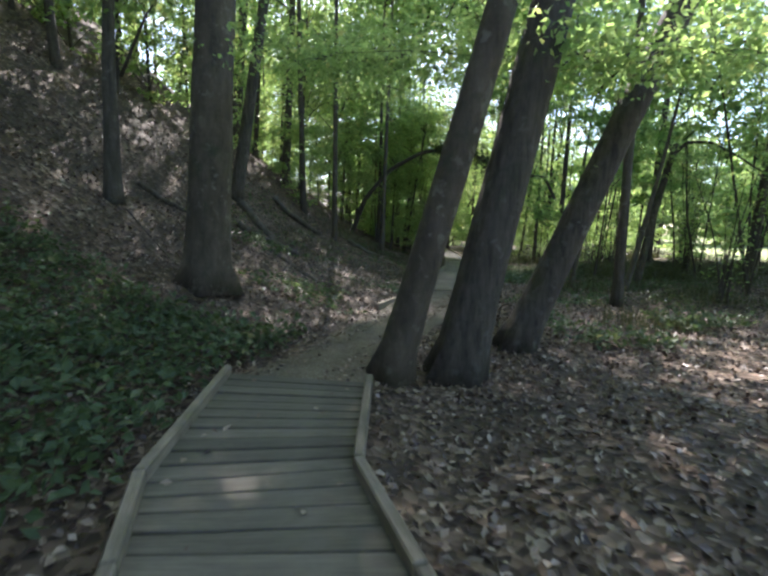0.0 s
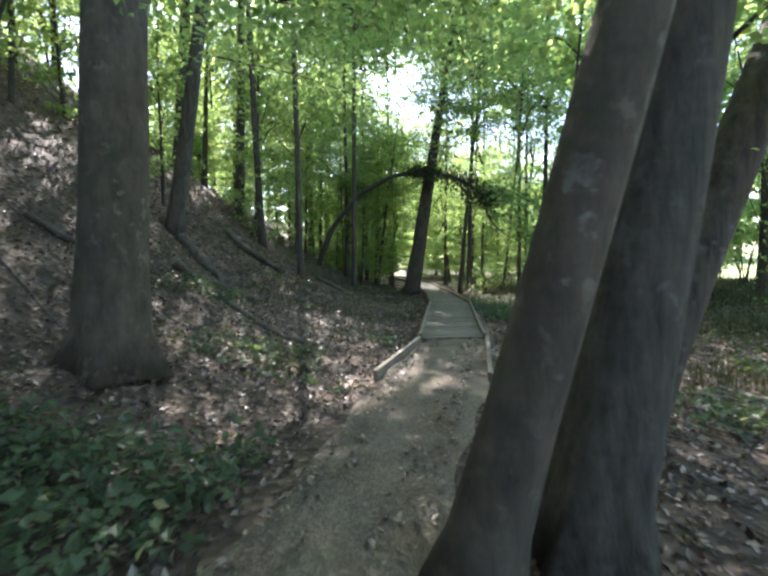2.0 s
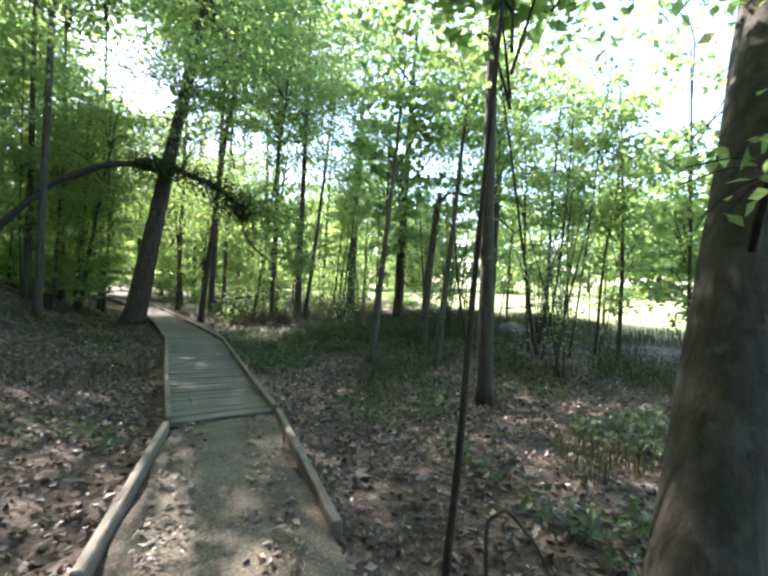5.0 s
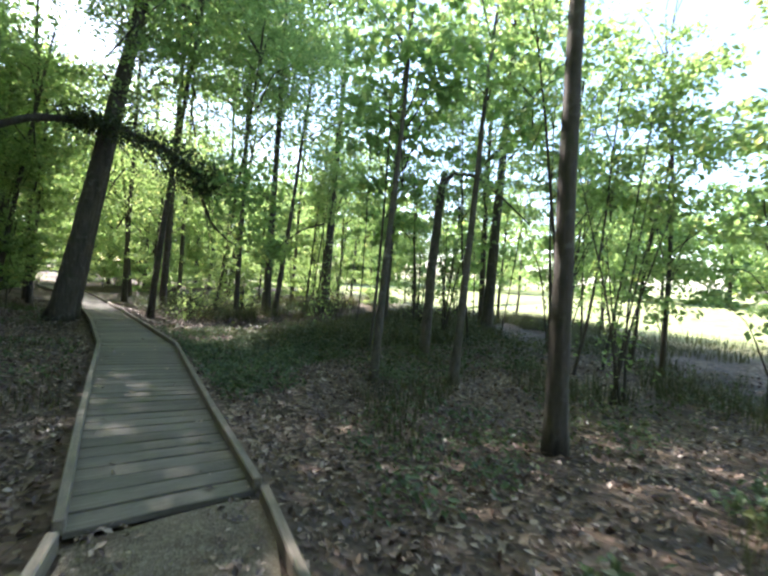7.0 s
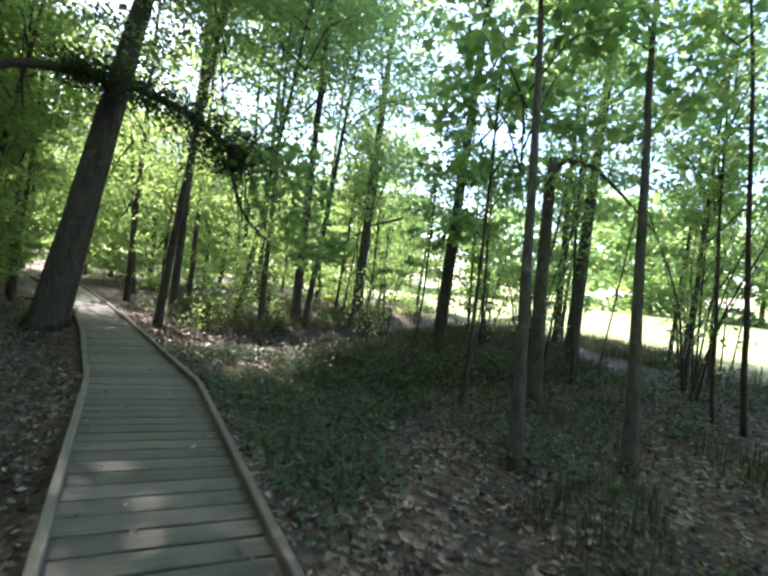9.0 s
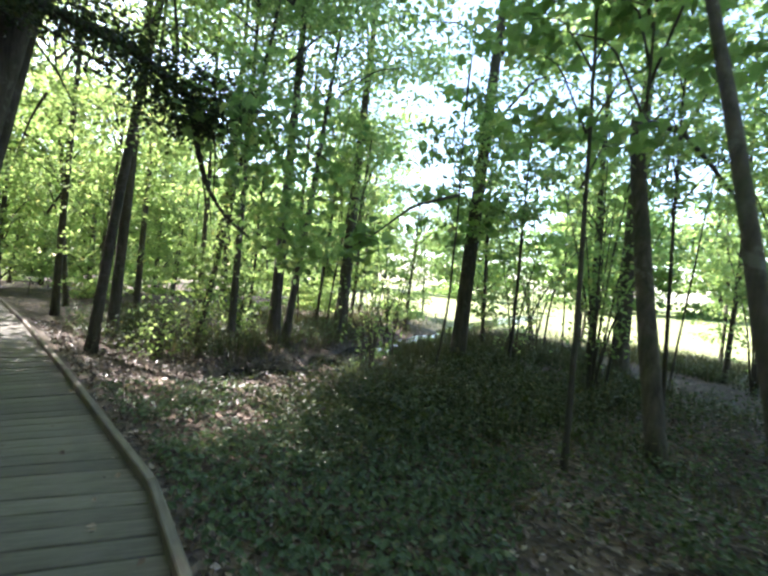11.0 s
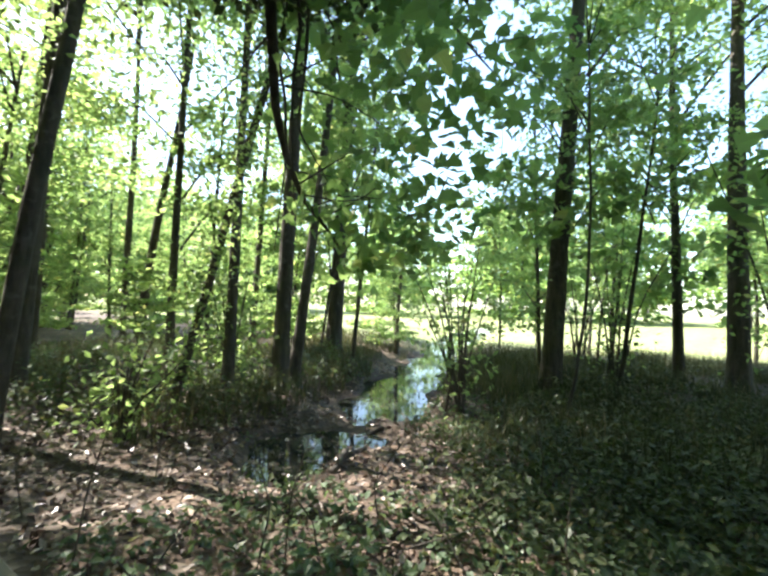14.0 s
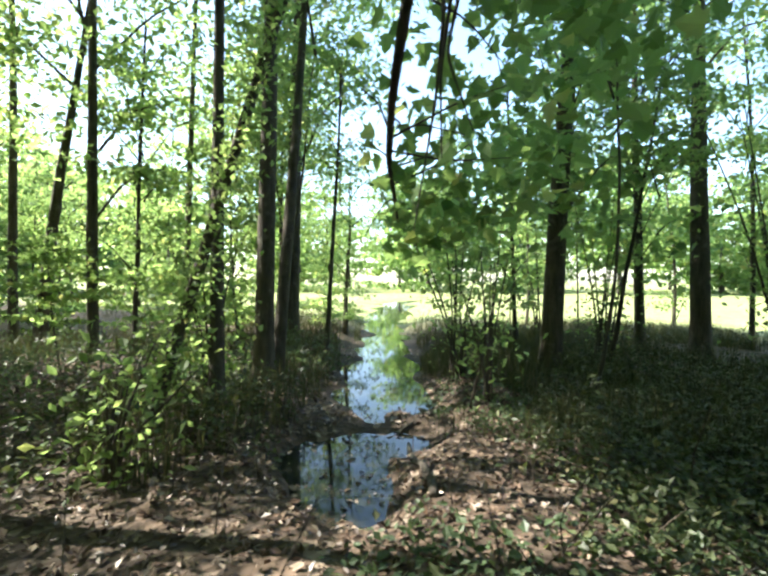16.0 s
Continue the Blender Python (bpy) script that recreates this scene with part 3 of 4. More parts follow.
def sprig(centre, reach, n, size, label, stem_to, seed, mat=None, shape="maple", flat=0.4):
    """A leafy branch end: a stem from a limb, side twigs and separate leaves."""
    rng = np.random.default_rng(seed)
    c = np.array(centre, dtype=float)
    thing, foot = bare("leafy_branch", label, "branch", [np.array(stem_to, dtype=float), (np.array(stem_to) + c) / 2 + np.array([0, 0, 0.12]), c, c + (c - np.array(stem_to)) * 0.2], [0.02, 0.012, 0.004], M_TWIG, 6, seed)
    for i in range(6):
        b = c + rng.normal(0, 0.7, 3) * reach
        v, q, t = tube(smooth_line([c - foot, (c + b) / 2 - foot + np.array([0, 0, 0.04]), b - foot], 7), np.linspace(0.006, 0.002, 7), 5)
        part("twig", mesh("twig", v, [q, t], M_TWIG, True), thing)
    foliage(thing, "foliage", c - foot + rng.normal(0, 0.6, (n, 3)) * np.array(reach), rng.uniform(0.7, 1.3, n) * size, mat or M_MAPLE, rng, shape)


sprig((4.08, 16.45, 1.95), (0.26, 0.26, 0.26), 34, 0.14, "sprig of broad maple leaves over the sedge", (4.9, 16.0, 2.5), 71)
sprig((3.4, 18.5, 3.5), (0.6, 0.6, 0.4), 90, 0.13, "dark maple branch overhanging the boardwalk", (2.9, 18.7, 4.0), 72)
sprig((2.6, 19.3, 3.4), (0.8, 0.8, 0.45), 380, 0.07, "small-leaved spray hanging from the arching stem", (1.8, 19.6, 4.4), 73, M_MAPLE, "oval")
sprig((4.4, 18.2, 3.2), (0.8, 0.8, 0.35), 110, 0.13, "maple branch overhanging the boardwalk", (3.0, 18.7, 3.9), 74)
sprig((3.2, 5.5, 3.05), (1.0, 0.8, 0.28), 620, 0.085, "leafy beech branch above the leaning trees", (2.9, 6.1, 2.9), 75, M_UNDER, "oval")
sprig((3.0, 7.6, 3.6), (1.1, 1.0, 0.3), 520, 0.09, "leafy beech branch above the leaning trees", (2.6, 6.6, 3.4), 76, M_UNDER, "oval")
sprig((2.2, 5.9, 1.95), (0.3, 0.3, 0.12), 70, 0.07, "small leafy shoot on a leaning trunk", (2.5, 6.1, 1.7), 77, M_UNDER, "oval")
sprig((1.0, 9.0, 5.0), (1.7, 1.6, 0.5), 900, 0.10, "leafy beech branch high over the path", (1.9, 6.5, 5.2), 78, M_UNDER, "oval")
sprig((-1.4, 10.5, 5.2), (1.8, 1.6, 0.6), 900, 0.10, "leafy beech branch high over the path", (-2.2, 7.2, 5.2), 79, M_UNDER, "oval")
sprig((-0.6, 14.0, 5.4), (1.9, 1.8, 0.6), 1000, 0.10, "leafy beech branch high over the boardwalk", (-3.4, 11.7, 5.6), 80, M_UNDER, "oval")
sprig((2.2, 15.5, 6.4), (2.0, 1.8, 0.6), 1000, 0.10, "leafy branch high over the boardwalk", (1.0, 20.5, 6.4), 81, M_UNDER, "oval")

for i, (x, y, z) in enumerate(((-0.5, 6.3, 3.5), (0.5, 5.9, 3.3), (1.5, 5.6, 3.2), (2.5, 5.3, 3.05), (3.6, 5.0, 2.9), (0.0, 7.6, 3.9))):
    sprig((x, y, z), (0.85, 0.8, 0.13), 720, 0.085, "flat leafy beech spray hanging over the path's start", (x + 0.6, y + 0.5, z + 0.15), 90 + i, M_UNDER, "oval")
bare("bent_stick", "pale dead stick bent over beside the path", "stick", [(1.98, 7.05, -0.1), (2.02, 7.1, 0.2), (2.12, 7.05, 0.27), (2.24, 6.95, 0.1), (2.3, 6.85, -0.12)], [0.012, 0.011, 0.008], M_BEECH, 6)

# the leafy maple boughs beside the leaning boardwalk tree
for i, (x, y, z) in enumerate(((1.3, 21.6, 5.6), (2.3, 21.2, 5.0), (3.2, 21.0, 5.4), (2.0, 22.4, 4.0), (3.4, 22.0, 4.2), (1.2, 22.8, 3.3), (2.6, 20.6, 6.4), (4.2, 21.4, 4.9), (0.6, 22.2, 6.6))):
    sprig((x, y, z), (0.95, 0.9, 0.32), 420, 0.09, "sunlit maple bough beside the leaning boardwalk tree", (1.0 + 0.1 * i, 20.75, z + 0.5), 110 + i, M_UNDER, "oval")

# the broken stub with its bent-over top
stub, foot = bare("broken_tree", "dead broken tree with its top bent over", "tree", [(6.55, 14.45, -0.2), (7.0, 14.9, 1.7), (7.55, 15.35, 3.55), (7.7, 15.45, 3.95)], [0.11, 0.10, 0.09, 0.075], M_BARK, 12)
v, q, t = tube(smooth_line(np.array([(7.6, 15.4, 3.6), (7.95, 15.4, 4.0), (8.5, 15.15, 3.95), (9.1, 14.9, 3.5), (9.8, 14.6, 2.9)]) - foot, 24), np.linspace(0.06, 0.015, 24), 8, 0.04)
part("bent_top", mesh("bent_top", v, [q, t], M_TWIG, True), stub)

# vines up the slanting tree
rng = np.random.default_rng(62)
h = rng.uniform(0.3, 7.2, 2600)
pts = np.stack([0.03 * h, -0.40 * h, h], 1) + rng.normal(0, 0.14, (2600, 3))
foliage(vine_tree, "vine", pts, rng.uniform(0.05, 0.10, 2600), M_UNDER, rng, droop=0.7, label="climbing leafy vine")

# many-stemmed shrubs on the sedge bank
def shrub(x, y, stems, height, lean, seed, label, leafy=900):
    rng = np.random.default_rng(seed)
    z = float(ground_z(x, y)) - 0.05
    thing = new("shrub")
    thing.location = (x, y, z)
    tagged(thing, label, "shrub", "shrubs of the wet bank")
    tips = []
    for i in range(stems):
        h = height * rng.uniform(0.6, 1.1)
        d = np.array([rng.normal(lean[0], 0.22), rng.normal(lean[1], 0.22)])
        line = [(rng.normal(0, 0.06), rng.normal(0, 0.06), 0), (d[0] * h * 0.25, d[1] * h * 0.25, h * 0.45), (d[0] * h * 0.9, d[1] * h * 0.9, h)]
        pl = smooth_line(line, 10)
        tips.append(pl)
        v, q, t = tube(pl, np.linspace(0.022, 0.005, 10), 6, 0.04, seed + i)
        part("stem", mesh("stem", v, [q, t], M_TWIG, True), thing)
    tips = np.concatenate([p[3:] for p in tips])
    pts = tips[rng.integers(0, len(tips), leafy)] + rng.normal(0, 0.22, (leafy, 3))
    foliage(thing, "foliage", pts, rng.uniform(0.06, 0.12, leafy), M_UNDER, rng)


shrub(8.6, 16.2, 9, 5.0, (0.1, 0.0), 1, "many-stemmed shrub with thin bending stems", 1500)
shrub(9.4, 18.3, 6, 3.2, (0.0, 0.0), 2, "thin-stemmed leafy shrub on the bank")
shrub(6.6, 19.5, 7, 2.2, (0.0, 0.0), 3, "pale-stemmed leafy shrub on the brook's edge", 330)
shrub(7.6, 20.2, 6, 2.6, (0.1, 0.0), 4, "leafy shrub on the brook's edge", 420)
shrub(5.2, 22.6, 7, 1.8, (0.0, 0.0), 5, "leafy shrub above the brook", 900)
shrub(3.3, 21.6, 8, 1.1, (0.1, -0.1), 6, "low leafy shrub by the boardwalk", 380)
shrub(12.2, 19.6, 8, 3.4, (0.0, 0.0), 8, "many-stemmed leafy shrub of the wet bank", 450)
shrub(9.6, 13.6, 8, 4.0, (0.0, 0.0), 9, "many-stemmed leafy shrub of the wet bank", 450)
shrub(12.0, 14.8, 8, 4.0, (0.0, 0.0), 10, "many-stemmed leafy shrub of the wet bank", 450)
shrub(6.8, 10.6, 6, 3.0, (0.05, 0.0), 11, "many-stemmed leafy shrub of the wet bank", 450)

# the wood around, both sides of the path
rng = np.random.default_rng(21)
spots = []
tries = 0
while len(spots) < 112 and tries < 9000:
    tries += 1
    x, y = rng.uniform(-17, 17), rng.uniform(-9, 50)
    xc = np.interp(y, PATH_Y, PATH_X)
    d = x - xc
    if abs(d) < 3.0 or stream_distance(x, y) < 1.5 or (y < 20 and 0 < d < 7.5) or (y < 13 and -4.5 < d < 0):
        continue
    if np.hypot(x - 0.5, y - 32) < 5 or np.hypot(x + 7.6, y - 24.6) < 3.2:
        continue
    if any(np.hypot(x - a, y - b) < 1.9 for a, b in spots):
        continue
    spots.append((x, y))
for i, (x, y) in enumerate(spots):
    xc = np.interp(y, PATH_Y, PATH_X)
    lean = (rng.normal(0.04, 0.05), rng.normal(0, 0.04))
    pick = rng.random()
    left = x < xc
    if pick < (0.5 if left else 0.8):
        h = rng.uniform(4.5, 8)
        tree(x, y, rng.uniform(0.03, 0.06), lean, h, 0.5, M_TWIG, (("slim", h * 0.82, rng.uniform(0.9, 1.2)), ("slim", h * 0.45, rng.uniform(0.7, 1.0))), "slender leafy young tree of the wood", "sapling", 40 + i, 0.2, "young trees of the wood")
    elif pick < (0.8 if left else 0.62) or not (left or y > 46):
        h = rng.uniform(7, 10)
        tree(x, y, rng.uniform(0.07, 0.15), lean, h, 0.5, None, (("mid", h * 0.8, rng.uniform(0.9, 1.2)),), "slender grey forest tree with a leafy crown", "tree", 40 + i, 0.3, "trees of the wood")
    else:
        h = rng.uniform(12, 14)
        tree(x, y, rng.uniform(0.14, 0.24), lean, h, 0.35, None, (("high", h, rng.uniform(1.0, 1.2)),), "tall grey filler forest tree with a high shading crown", "tree", 40 + i, 0.35, "tall trees of the wood")
# thin saplings standing in the sedge between the path and the meadow
rng = np.random.default_rng(29)
made = 0
while made < 18:
    x, y = rng.uniform(6.8, 14), rng.uniform(11.5, 25)
    if stream_distance(x, y) < 1.5:
        continue
    made += 1
    h = rng.uniform(4.2, 7.0)
    tree(x, y, rng.uniform(0.018, 0.045), (rng.normal(0.03, 0.09), rng.normal(0, 0.08)), h, 0.7, M_TWIG, (("slim", h * 0.85, rng.uniform(0.6, 0.85)),), "thin bending sapling in the sedge", "sapling", 800 + made, 0.2, "saplings of the wet bank")
# added tall trees, crowns above the view, placed to shade path and banks
for i, (x, y) in enumerate(((-8.5, 2), (-7.6, 9.6), (-4.2, 16.2), (-2.6, 14.6), (-2.6, 22.6), (-2.2, 27.2), (-0.9, 26.6), (-5.2, 29.0), (2.9, 23.9), (3.4, 27.2), (6.2, 26.6), (9.0, 27.6), (6.6, 30.2), (-8.6, 25), (-4, 33), (-12, 18), (-11, 8), (4.2, -3), (-3, -5), (7, 2.0), (0.6, -7))):
    rng = np.random.default_rng(300 + i)
    tree(x, y, rng.uniform(0.08, 0.13), (rng.normal(0.03, 0.03), rng.normal(0, 0.02)), 14, 0.3, None, (("high", rng.uniform(12.5, 14.5), rng.uniform(1.05, 1.25)),), "tall grey filler forest tree with a high shading crown", "tree", 300 + i, 0.35, "tall trees of the wood")

# three more unseen crowns, added to dapple the gravel and darken the near bank
for i, (x, y, k) in enumerate(((-1.7, 18.4, 0.72), (4.3, 29.2, 1.0), (2.1, 28.3, 0.62))):
    tree(x, y, 0.1, (0.03, 0.0), 14, 0.3, None, (("high", 13.0, k),), "tall grey filler tree with a narrow unseen shading crown", "tree", 340 + i, 0.35, "tall trees of the wood")

# leafy trees closing the view along the boardwalk
for i, (x, y) in enumerate(((0.5, 39), (3.8, 37.5), (-3, 39.5), (7.0, 39.5), (-6.5, 37), (2.2, 43.5), (9.0, 44), (-2.4, 46))):
    tree(x, y, 0.12, (0.03, 0.0), 13, 0.3, None, (("mid", 7.8, 1.3), ("mid", 3.6, 1.1)), "leafy tree closing the view beyond the boardwalk", "tree", 400 + i, 0.35, "trees beyond the boardwalk")

# leafy young growth up the hillside and behind the boardwalk's far end
rng = np.random.default_rng(23)
made = 0
while made < 46:
    if made < 34:
        y = rng.uniform(9, 48)
        x = np.interp(y, PATH_Y, PATH_X) - rng.uniform(4.5 if y < 16 else 3.0, 17)
    else:
        x, y = rng.uniform(-14, 12), rng.uniform(36, 62)
        if abs(x - np.interp(y, PATH_Y, PATH_X)) < 1.6:
            continue
    made += 1
    h = rng.uniform(4.5, 8.5)
    k = 1.2 if made < 34 else 1.7
    tree(x, y, rng.uniform(0.03, 0.06), (rng.normal(0.04, 0.05), rng.normal(0, 0.04)), h, 0.5, M_TWIG, (("slim", h * 0.85, k), ("slim", h * 0.5, k * 0.9), ("slim", h * 0.22, k * 0.7)), "slender leafy young tree of the wood", "sapling", 700 + made, 0.2, "young trees of the wood")

# leafy trees reaching over the boardwalk behind the arching stem
tree(-1.3, 23.0, 0.08, (0.16, -0.05), 7.5, 0.4, None, (("mid", 5.4, 0.8), ("slim", 3.0, 0.8)), "leafy tree leaning over the boardwalk", "tree", 652, 0.3, "trees of the slope")
tree(2.6, 31.6, 0.09, (-0.09, -0.07), 9.0, 0.4, None, (("mid", 7.8, 1.15), ("mid", 5.6, 0.8)), "leafy tree leaning over the boardwalk", "tree", 653, 0.3, "trees of the slope")

# leafy trees behind the arching stem, on the shaded side of the boardwalk
for i, (x, y, h, k) in enumerate(((-0.7, 25.2, 6.6, 0.75), (-1.5, 24.3, 6.8, 0.8), (-1.6, 25.9, 6.4, 0.8), (12.4, 25.0, 4.4, 0.6), (2.95, 26.0, 5.6, 0.7), (12.6, 28.2, 7.5, 0.9), (10.6, 26.0, 6.5, 0.7), (-2.8, 25.6, 8, 1.0), (-4.8, 24.0, 9, 1.1), (-2.0, 30.5, 8.5, 1.2), (-4.0, 34, 9, 1.2), (-7, 29, 9, 1.2), (-8.5, 35, 9, 1.3), (-4.6, 21.6, 6, 0.9), (-1.9, 22.4, 4.6, 0.55), (7.5, 38, 8, 1.0), (-3.5, 45, 9, 1.4))):
    tree(x, y, 0.075, (0.05, 0.0), h, 0.5, None, (("mid", h * 0.85, k), ("slim", h * 0.4, k)), "leafy slender tree on the shaded slope", "tree", 600 + i, 0.3, "trees of the slope")

# leafy bushes along the wood's edge
rng = np.random.default_rng(24)
for i in range(34, 74):
    y = rng.uniform(6, 42)
    x = rng.uniform(6, 14)
    if 34 <= i < 44:
        y = rng.uniform(24, 34)
    elif i >= 44:
        y = rng.uniform(22, 42)
        x = np.interp(y, PATH_Y, PATH_X) + (-rng.uniform(1.3, 6) if i < 62 else rng.uniform(1.6, 5))
    if stream_distance(x, y) < 1.6 or (y < 25.5 and x > 1.5):
        continue
    h = rng.uniform(0.8, 2.0)
    tree(x, y, 0.02, (rng.normal(0, 0.1), rng.normal(0, 0.1)), h, 0.3, M_TWIG, (("bush", h * 0.8, rng.uniform(1.0, 1.5)),), "leafy bush at the wood's edge", "bush", 900 + i, 0.1, "bushes of the wood's edge")

# the far edge of the meadow and the woods behind
rng = np.random.default_rng(22)
for i in range(82):
    a = rng.uniform(-1.7, 3.2)
    d = rng.uniform(58, 100)
    x, y = 4 + math.sin(a) * d, 14 + math.cos(a) * d
    h = rng.uniform(6, 9)
    tree(x, y, 0.3, (0, 0), h, 0.2, None, (("far", h, rng.uniform(1.3, 1.9)),), "distant broad-leaved tree beyond the meadow", "tree", 500 + i, 0.2, "distant tree line")

# ---------------- the forest floor: litter, sedge, low plants, wood ----------------


def keep_off_path(x, y, margin=0.0):
    xc = np.interp(y, PATH_Y, PATH_X)
    half = np.where((y > 3.9) & (y < 7.8), 0.62, 0.66) + margin
    return np.abs(x - xc) > half


def stuff(name, v, f, mat, label, category):
    ob = new(name, mesh(name, v, f, mat))
    return tagged(ob, label, category, kind="stuff")


rng = np.random.default_rng(31)
n = 175000
x = rng.uniform(-9, 11, n)
y = rng.uniform(-3, 27, n)
near = np.abs(x - np.interp(y, PATH_Y, PATH_X))
ok = keep_off_path(x, y, 0.02) & (rng.random(n) < np.clip(1.25 - near / 9, 0.12, 1)) & (ground_z(x, y) > -0.33)
x, y = x[ok], y[ok]
z = ground_z(x, y) + rng.uniform(0.005, 0.035, len(x))
up = rng.normal(0, 0.5, (len(x), 3)) + np.array([0, 0, 1.0])
v, f = leaves(np.stack([x, y, z], 1), rng.uniform(0.035, 0.085, len(x)), rng, 0, "oval", up)
stuff("leaf_litter", v, f, M_LITTER, "dry brown fallen leaves covering the forest floor", "leaf litter")
# some on the gravel and the planks
n = 5200
y = rng.uniform(-1, 24, n)
x = np.interp(y, PATH_Y, PATH_X) + rng.choice([-1, 1], n) * rng.uniform(0.05, 0.6, n) ** 0.5 * 0.62
keepers = ((y > 3.9) & (y < 10.2)) | (rng.random(n) < 0.05)
x, y = x[keepers], y[keepers]
z = np.where((y > 3.95) & (y < 10.2), 0.018, 0.042)
v, f = leaves(np.stack([x, y, z], 1), rng.uniform(0.025, 0.075, len(x)), rng, 0, "oval", rng.normal(0, 0.10, (len(x), 3)) + np.array([0, 0, 1.0]))
stuff("fallen_leaves", v, f, M_LITTER, "scattered dry leaves on the gravel and planks", "leaf litter")


def blades(x, y, height, width, rng, lean=0.35):
    """Bent grass blades of three faces."""
    n = len(x)
    z = ground_z(x, y) - 0.02
    a = rng.uniform(0, 2 * np.pi, n)
    d = np.stack([np.cos(a), np.sin(a), np.zeros(n)], 1)
    w = np.stack([-np.sin(a), np.cos(a), np.zeros(n)], 1) * (width / 2)[:, None]
    foot = np.stack([x, y, z], 1)
    out = (rng.uniform(0.05, 1, n) * lean * height)[:, None]
    mid = foot + d * out * 0.35 + np.array([0, 0, 1]) * (height * 0.6)[:, None]
    tip = foot + d * out + np.array([0, 0, 1]) * (height * rng.uniform(0.75, 1.0, n))[:, None]
    v = np.stack([foot - w, foot + w, mid + w * 0.8, mid - w * 0.8, tip], 1).reshape(-1, 3)
    k = np.arange(n)[:, None] * 5
    return v, [k + np.array([0, 1, 2, 3]), k + np.array([3, 2, 4])]


def patch(rng, n, x0, x1, y0, y1, f=0.8, cut=0.0, seed=5):
    x, y = rng.uniform(x0, x1, n), rng.uniform(y0, y1, n)
    ok = keep_off_path(x, y, 0.15) & (lump(x, y, f, seed) > cut) & (stream_distance(x, y) > 0.75)
    return x[ok], y[ok]


xs, ys, hs = [], [], []
for n, box, f, cut, h in ((30000, (5.5, 16, 15.5, 21.5), 0.7, -0.5, 0.42), (6000, (6, 14, 10, 16), 0.9, 0.0, 0.35), (7000, (3.2, 9, 7.5, 12.5), 0.9, 0.3, 0.3), (2500, (2.4, 6.5, 12, 17.5), 1.1, 0.45, 0.18), (16000, (3.2, 12, 21.2, 30), 0.8, -0.2, 0.5), (9000, (-4, 0.6, 12, 26), 1.0, 0.2, 0.2), (9000, (12, 17, 8, 36), 0.6, -0.3, 0.4)):
    x, y = patch(rng, n, *box, f, cut)
    xs.append(x)
    ys.append(y)
    hs.append(rng.uniform(0.45, 1.2, len(x)) * h)
x, y, h = (np.concatenate(a) for a in (xs, ys, hs))
v, f = blades(x, y, h, rng.uniform(0.006, 0.014, len(x)), rng, 0.55)
stuff("sedge", v, f, M_GRASS, "tall dry-tipped sedge and grass of the wet bank", "grass")


def low_plants(name, boxes, label, mat, seed, size=0.07):
    """Knee-high leafy plants: many thin-stalked leaves in clumps."""
    rng = np.random.default_rng(seed)
    pts, s = [], []
    for n, box, f, cut, h in boxes:
        x, y = patch(rng, n, *box, f, cut, seed)
        m = 5
        px = np.repeat(x, m) + rng.normal(0, 0.09, len(x) * m)
        py = np.repeat(y, m) + rng.normal(0, 0.09, len(x) * m)
        hh = np.repeat(rng.uniform(0.3, 1, len(x)) * h, m)
        ok = keep_off_path(px, py, 0.05)
        px, py, hh = px[ok], py[ok], hh[ok]
        pts.append(np.stack([px, py, ground_z(px, py) + hh * rng.uniform(0.3, 1.05, len(px))], 1))
        s.append(rng.uniform(0.6, 1.4, len(px)) * size)
    p, s = np.concatenate(pts), np.concatenate(s)
    v, f = leaves(p, s, rng, 0.3, "oval", rng.normal(0, 0.45, (len(p), 3)) + np.array([0, 0, 1.0]))
    stuff(name, v, f, mat, label, "plants")


low_plants("undergrowth", ((2600, (-4.5, -0.4, 0.5, 5.6), 0.9, -0.75, 0.38), (900, (-4, 0, -3, 1), 0.9, -0.5, 0.35), (700, (-3.2, 0.1, 7.4, 10.5), 1.2, 0.3, 0.22), (900, (2.8, 6.5, 6.4, 8.6), 0.9, 0.0, 0.28)), "dense low green leafy plants beside the boardwalk", M_LOW, 41, 0.085)
low_plants("ground_cover", ((2000, (2.15, 5.2, 13.0, 17.2), 0.9, -0.7, 0.15), (900, (2.3, 8, 9.5, 13), 0.9, 0.3, 0.15), (2400, (2.0, 8, 12.5, 20.5), 0.9, 0.1, 0.15), (1300, (2.0, 7, 16.0, 19.5), 1.4, 0.0, 0.12), (1600, (-5, 0.6, 10, 24), 0.8, -0.1, 0.15), (2600, (2.3, 9, 21.5, 28), 0.8, -0.4, 0.6)), "low green ground cover among fallen leaves", M_LOW, 42, 0.065)

low_plants("brush", ((1700, (4.7, 9.5, 15.6, 18.9), 0.8, -1.2, 0.45), (800, (3.6, 6.2, 15.8, 18.3), 0.8, -0.9, 0.28), (3000, (4.2, 13, 12.6, 18.5), 0.8, -0.4, 0.42), (700, (4.5, 10, 9.5, 13), 0.8, 0.1, 0.35), (900, (2.6, 6, 20.8, 24), 0.9, -0.5, 0.5)), "dark knee-high brush between the trees", M_BRUSH, 43, 0.06)
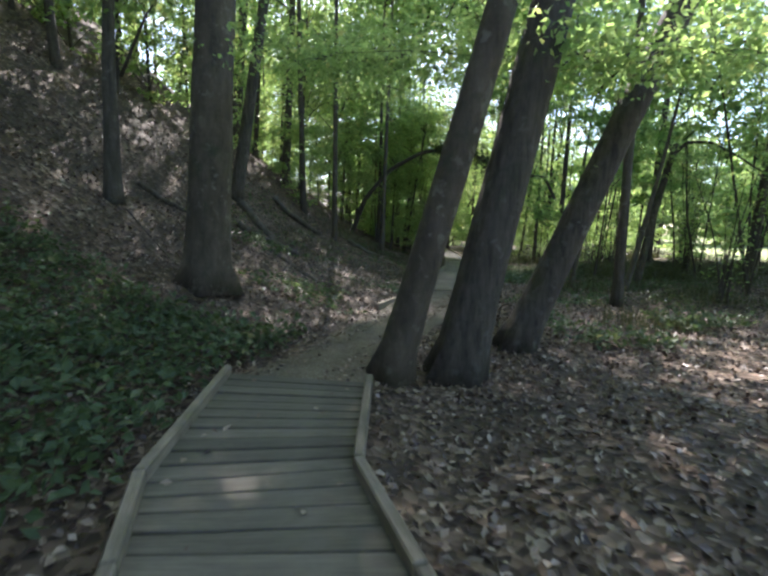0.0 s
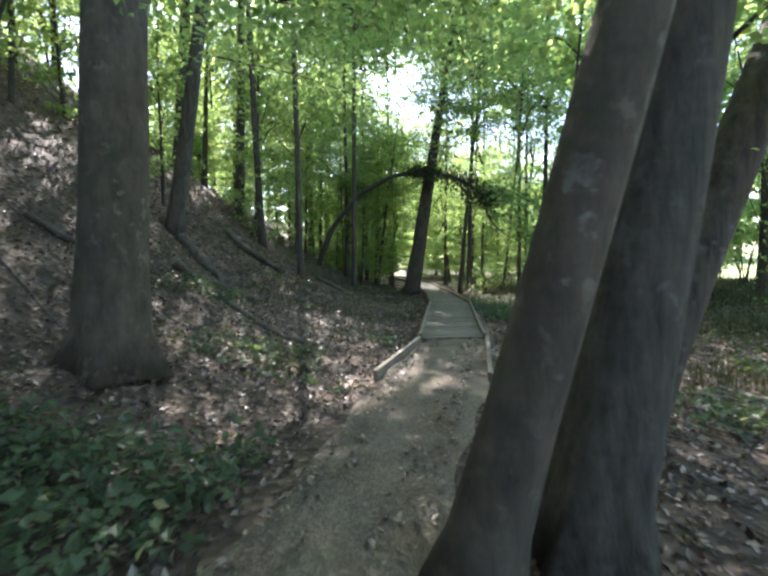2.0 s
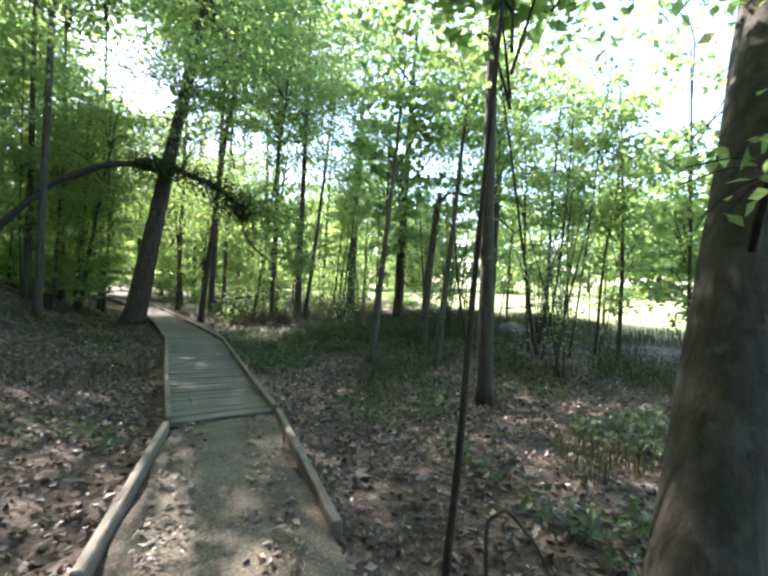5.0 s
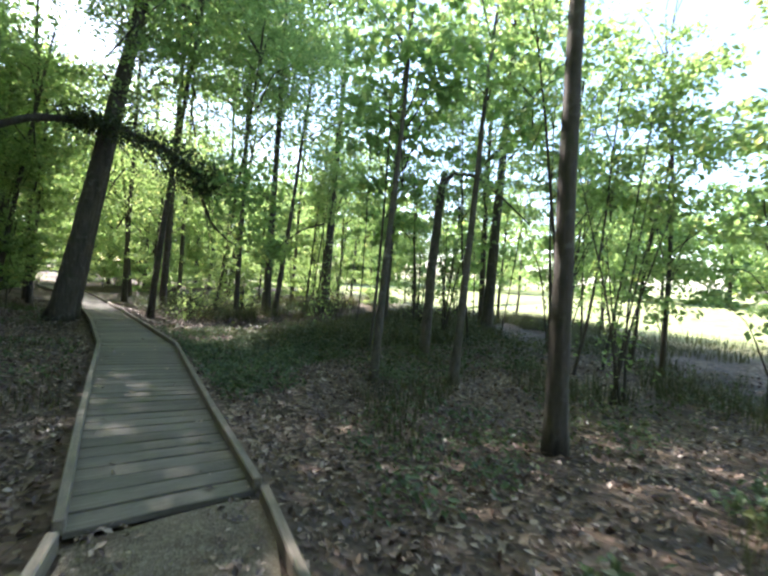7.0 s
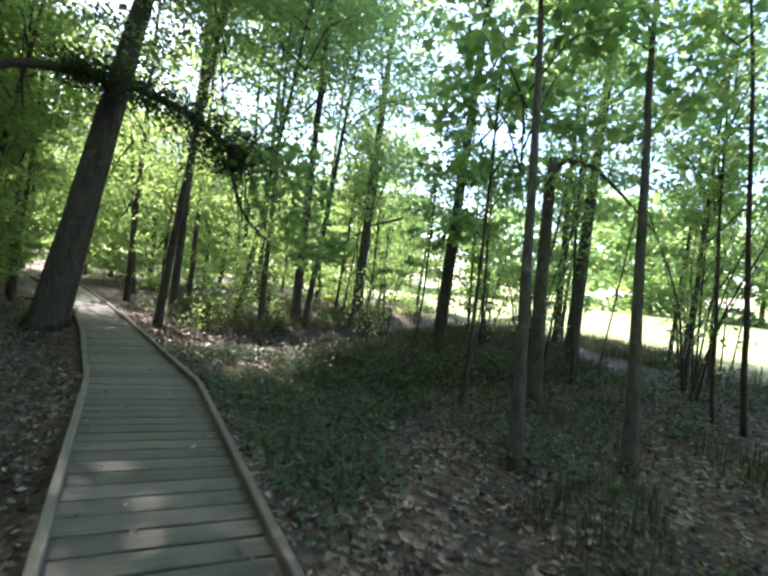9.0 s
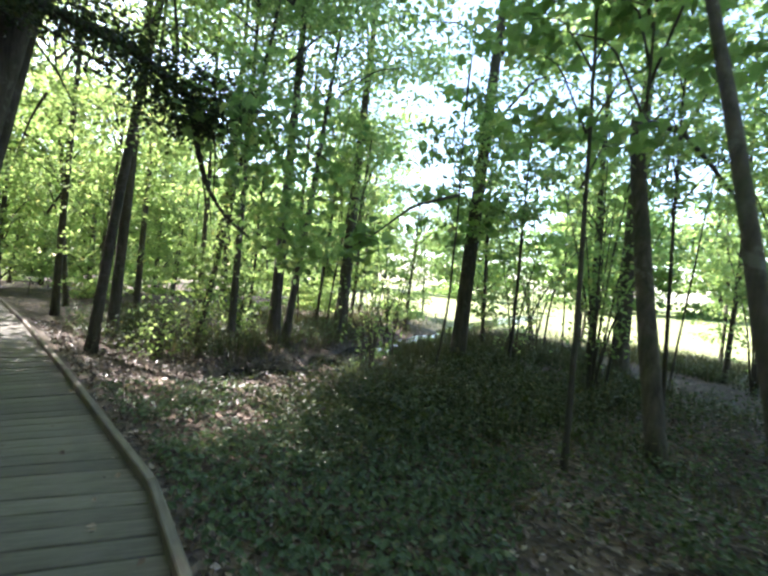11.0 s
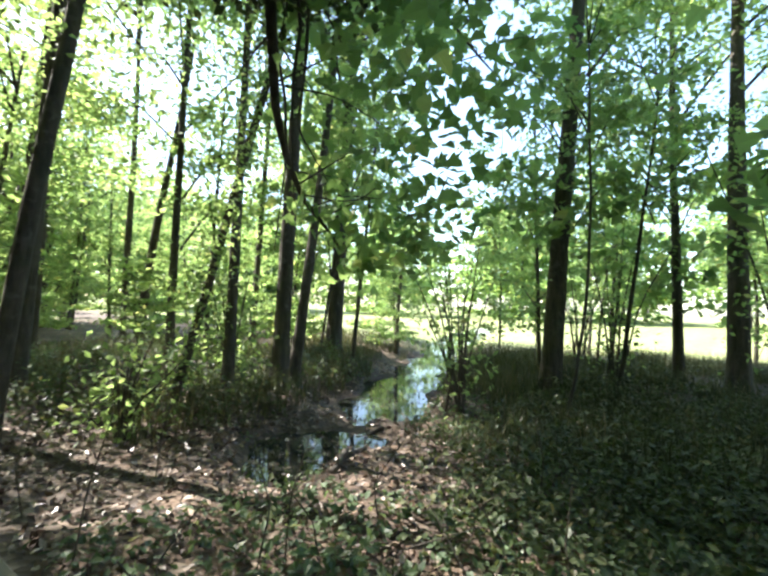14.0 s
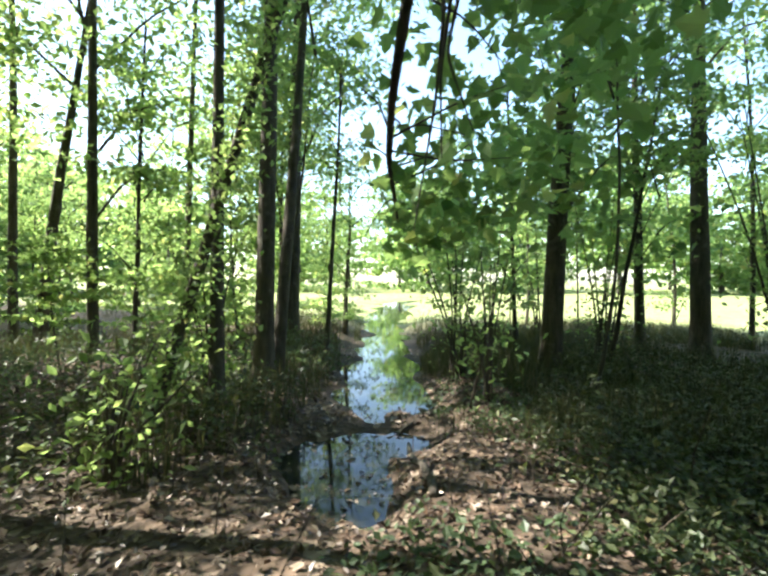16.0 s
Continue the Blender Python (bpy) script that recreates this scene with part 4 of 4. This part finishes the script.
# leaves afloat on the brook
n = 700
k = rng.integers(0, 40, n)
px, py = line_w[k, 0] + rng.normal(0, 0.5, n), line_w[k, 1] + rng.normal(0, 0.5, n)
ok = (ground_z(px, py) < -0.38) & (px < 12)
v, f = leaves(np.stack([px[ok], py[ok], np.full(ok.sum(), -0.352)], 1), rng.uniform(0.03, 0.08, ok.sum()), rng, 0, "oval", rng.normal(0, 0.04, (ok.sum(), 3)) + np.array([0, 0, 1.0]))
stuff("floating_leaves", v, f, M_LITTER, "fallen leaves floating on the brook", "leaf litter")


def log(name, label, a, b, r, seed, mat=None):
    rng = np.random.default_rng(seed)
    a, b = (np.array([p[0], p[1], float(ground_z(p[0], p[1])) + r * 0.6]) for p in (a, b))
    n = 12
    f = np.linspace(0, 1, n)[:, None]
    line = a * (1 - f) + b * f
    line[:, 2] = ground_z(line[:, 0], line[:, 1]) + r * 0.6
    line += np.cumsum(rng.normal(0, r * 0.3, (n, 3)), axis=0) * np.array([1, 1, 0.2])
    v, q, t = tube(line - a, np.linspace(r, r * 0.7, n), 10, 0.06, seed)
    ob = new(name, mesh(name, v, [q, t], mat or M_BARK, True))
    ob.location = a
    tagged(ob, label, "log")


log("fallen_log", "dark rotting log lying on the hillside", (-4.2, 11.3), (-2.7, 11.0), 0.13, 1)
log("fallen_log", "dark thin log lying on the leaf litter", (-2.5, 9.5), (-1.1, 9.2), 0.06, 2)
log("fallen_log", "dark log lying on the hillside leaves", (-3.7, 10.2), (-2.5, 10.7), 0.09, 3)
log("fallen_log", "fallen trunk lying on the slope", (-4.6, 14.6), (-2.9, 13.9), 0.10, 4)
log("fallen_log", "mossy fallen trunk lying on the slope", (-2.6, 16.6), (-1.2, 16.2), 0.10, 5)
log("fallen_log", "old log half sunk in leaves on the slope", (-5.0, 8.6), (-4.0, 8.9), 0.06, 6)
log("fallen_branch", "pale dead stick on the hillside leaves", (-4.3, 7.4), (-3.0, 7.0), 0.022, 7, M_BEECH)
log("fallen_branch", "dead branch lying at the water's edge", (4.1, 19.3), (5.6, 20.2), 0.035, 8, M_TWIG)
log("fallen_branch", "dead branch lying in the shallow brook", (4.6, 20.6), (5.9, 20.2), 0.03, 9, M_TWIG)
log("fallen_branch", "dead branch lying on the brook's bank", (6.3, 20.1), (7.3, 20.9), 0.03, 10, M_TWIG)
rng = np.random.default_rng(51)
for i in range(26):
    x, y = rng.uniform(1.9, 5.5), rng.uniform(17, 21)
    if stream_distance(x, y) < 0.5 or not keep_off_path(np.array(x), np.array(y), 0.1):
        continue
    z = float(ground_z(x, y)) - 0.03
    h = rng.uniform(0.25, 0.85)
    bare("dead_stalk", "thin dry upright plant stalk", "stalk", [(x, y, z), (x + rng.normal(0, 0.05), y + rng.normal(0, 0.05), z + h * 0.5), (x + rng.normal(0, 0.14), y + rng.normal(0, 0.14), z + h)], [0.006, 0.004, 0.003], M_BEECH if i % 2 else M_TWIG, 5, i)
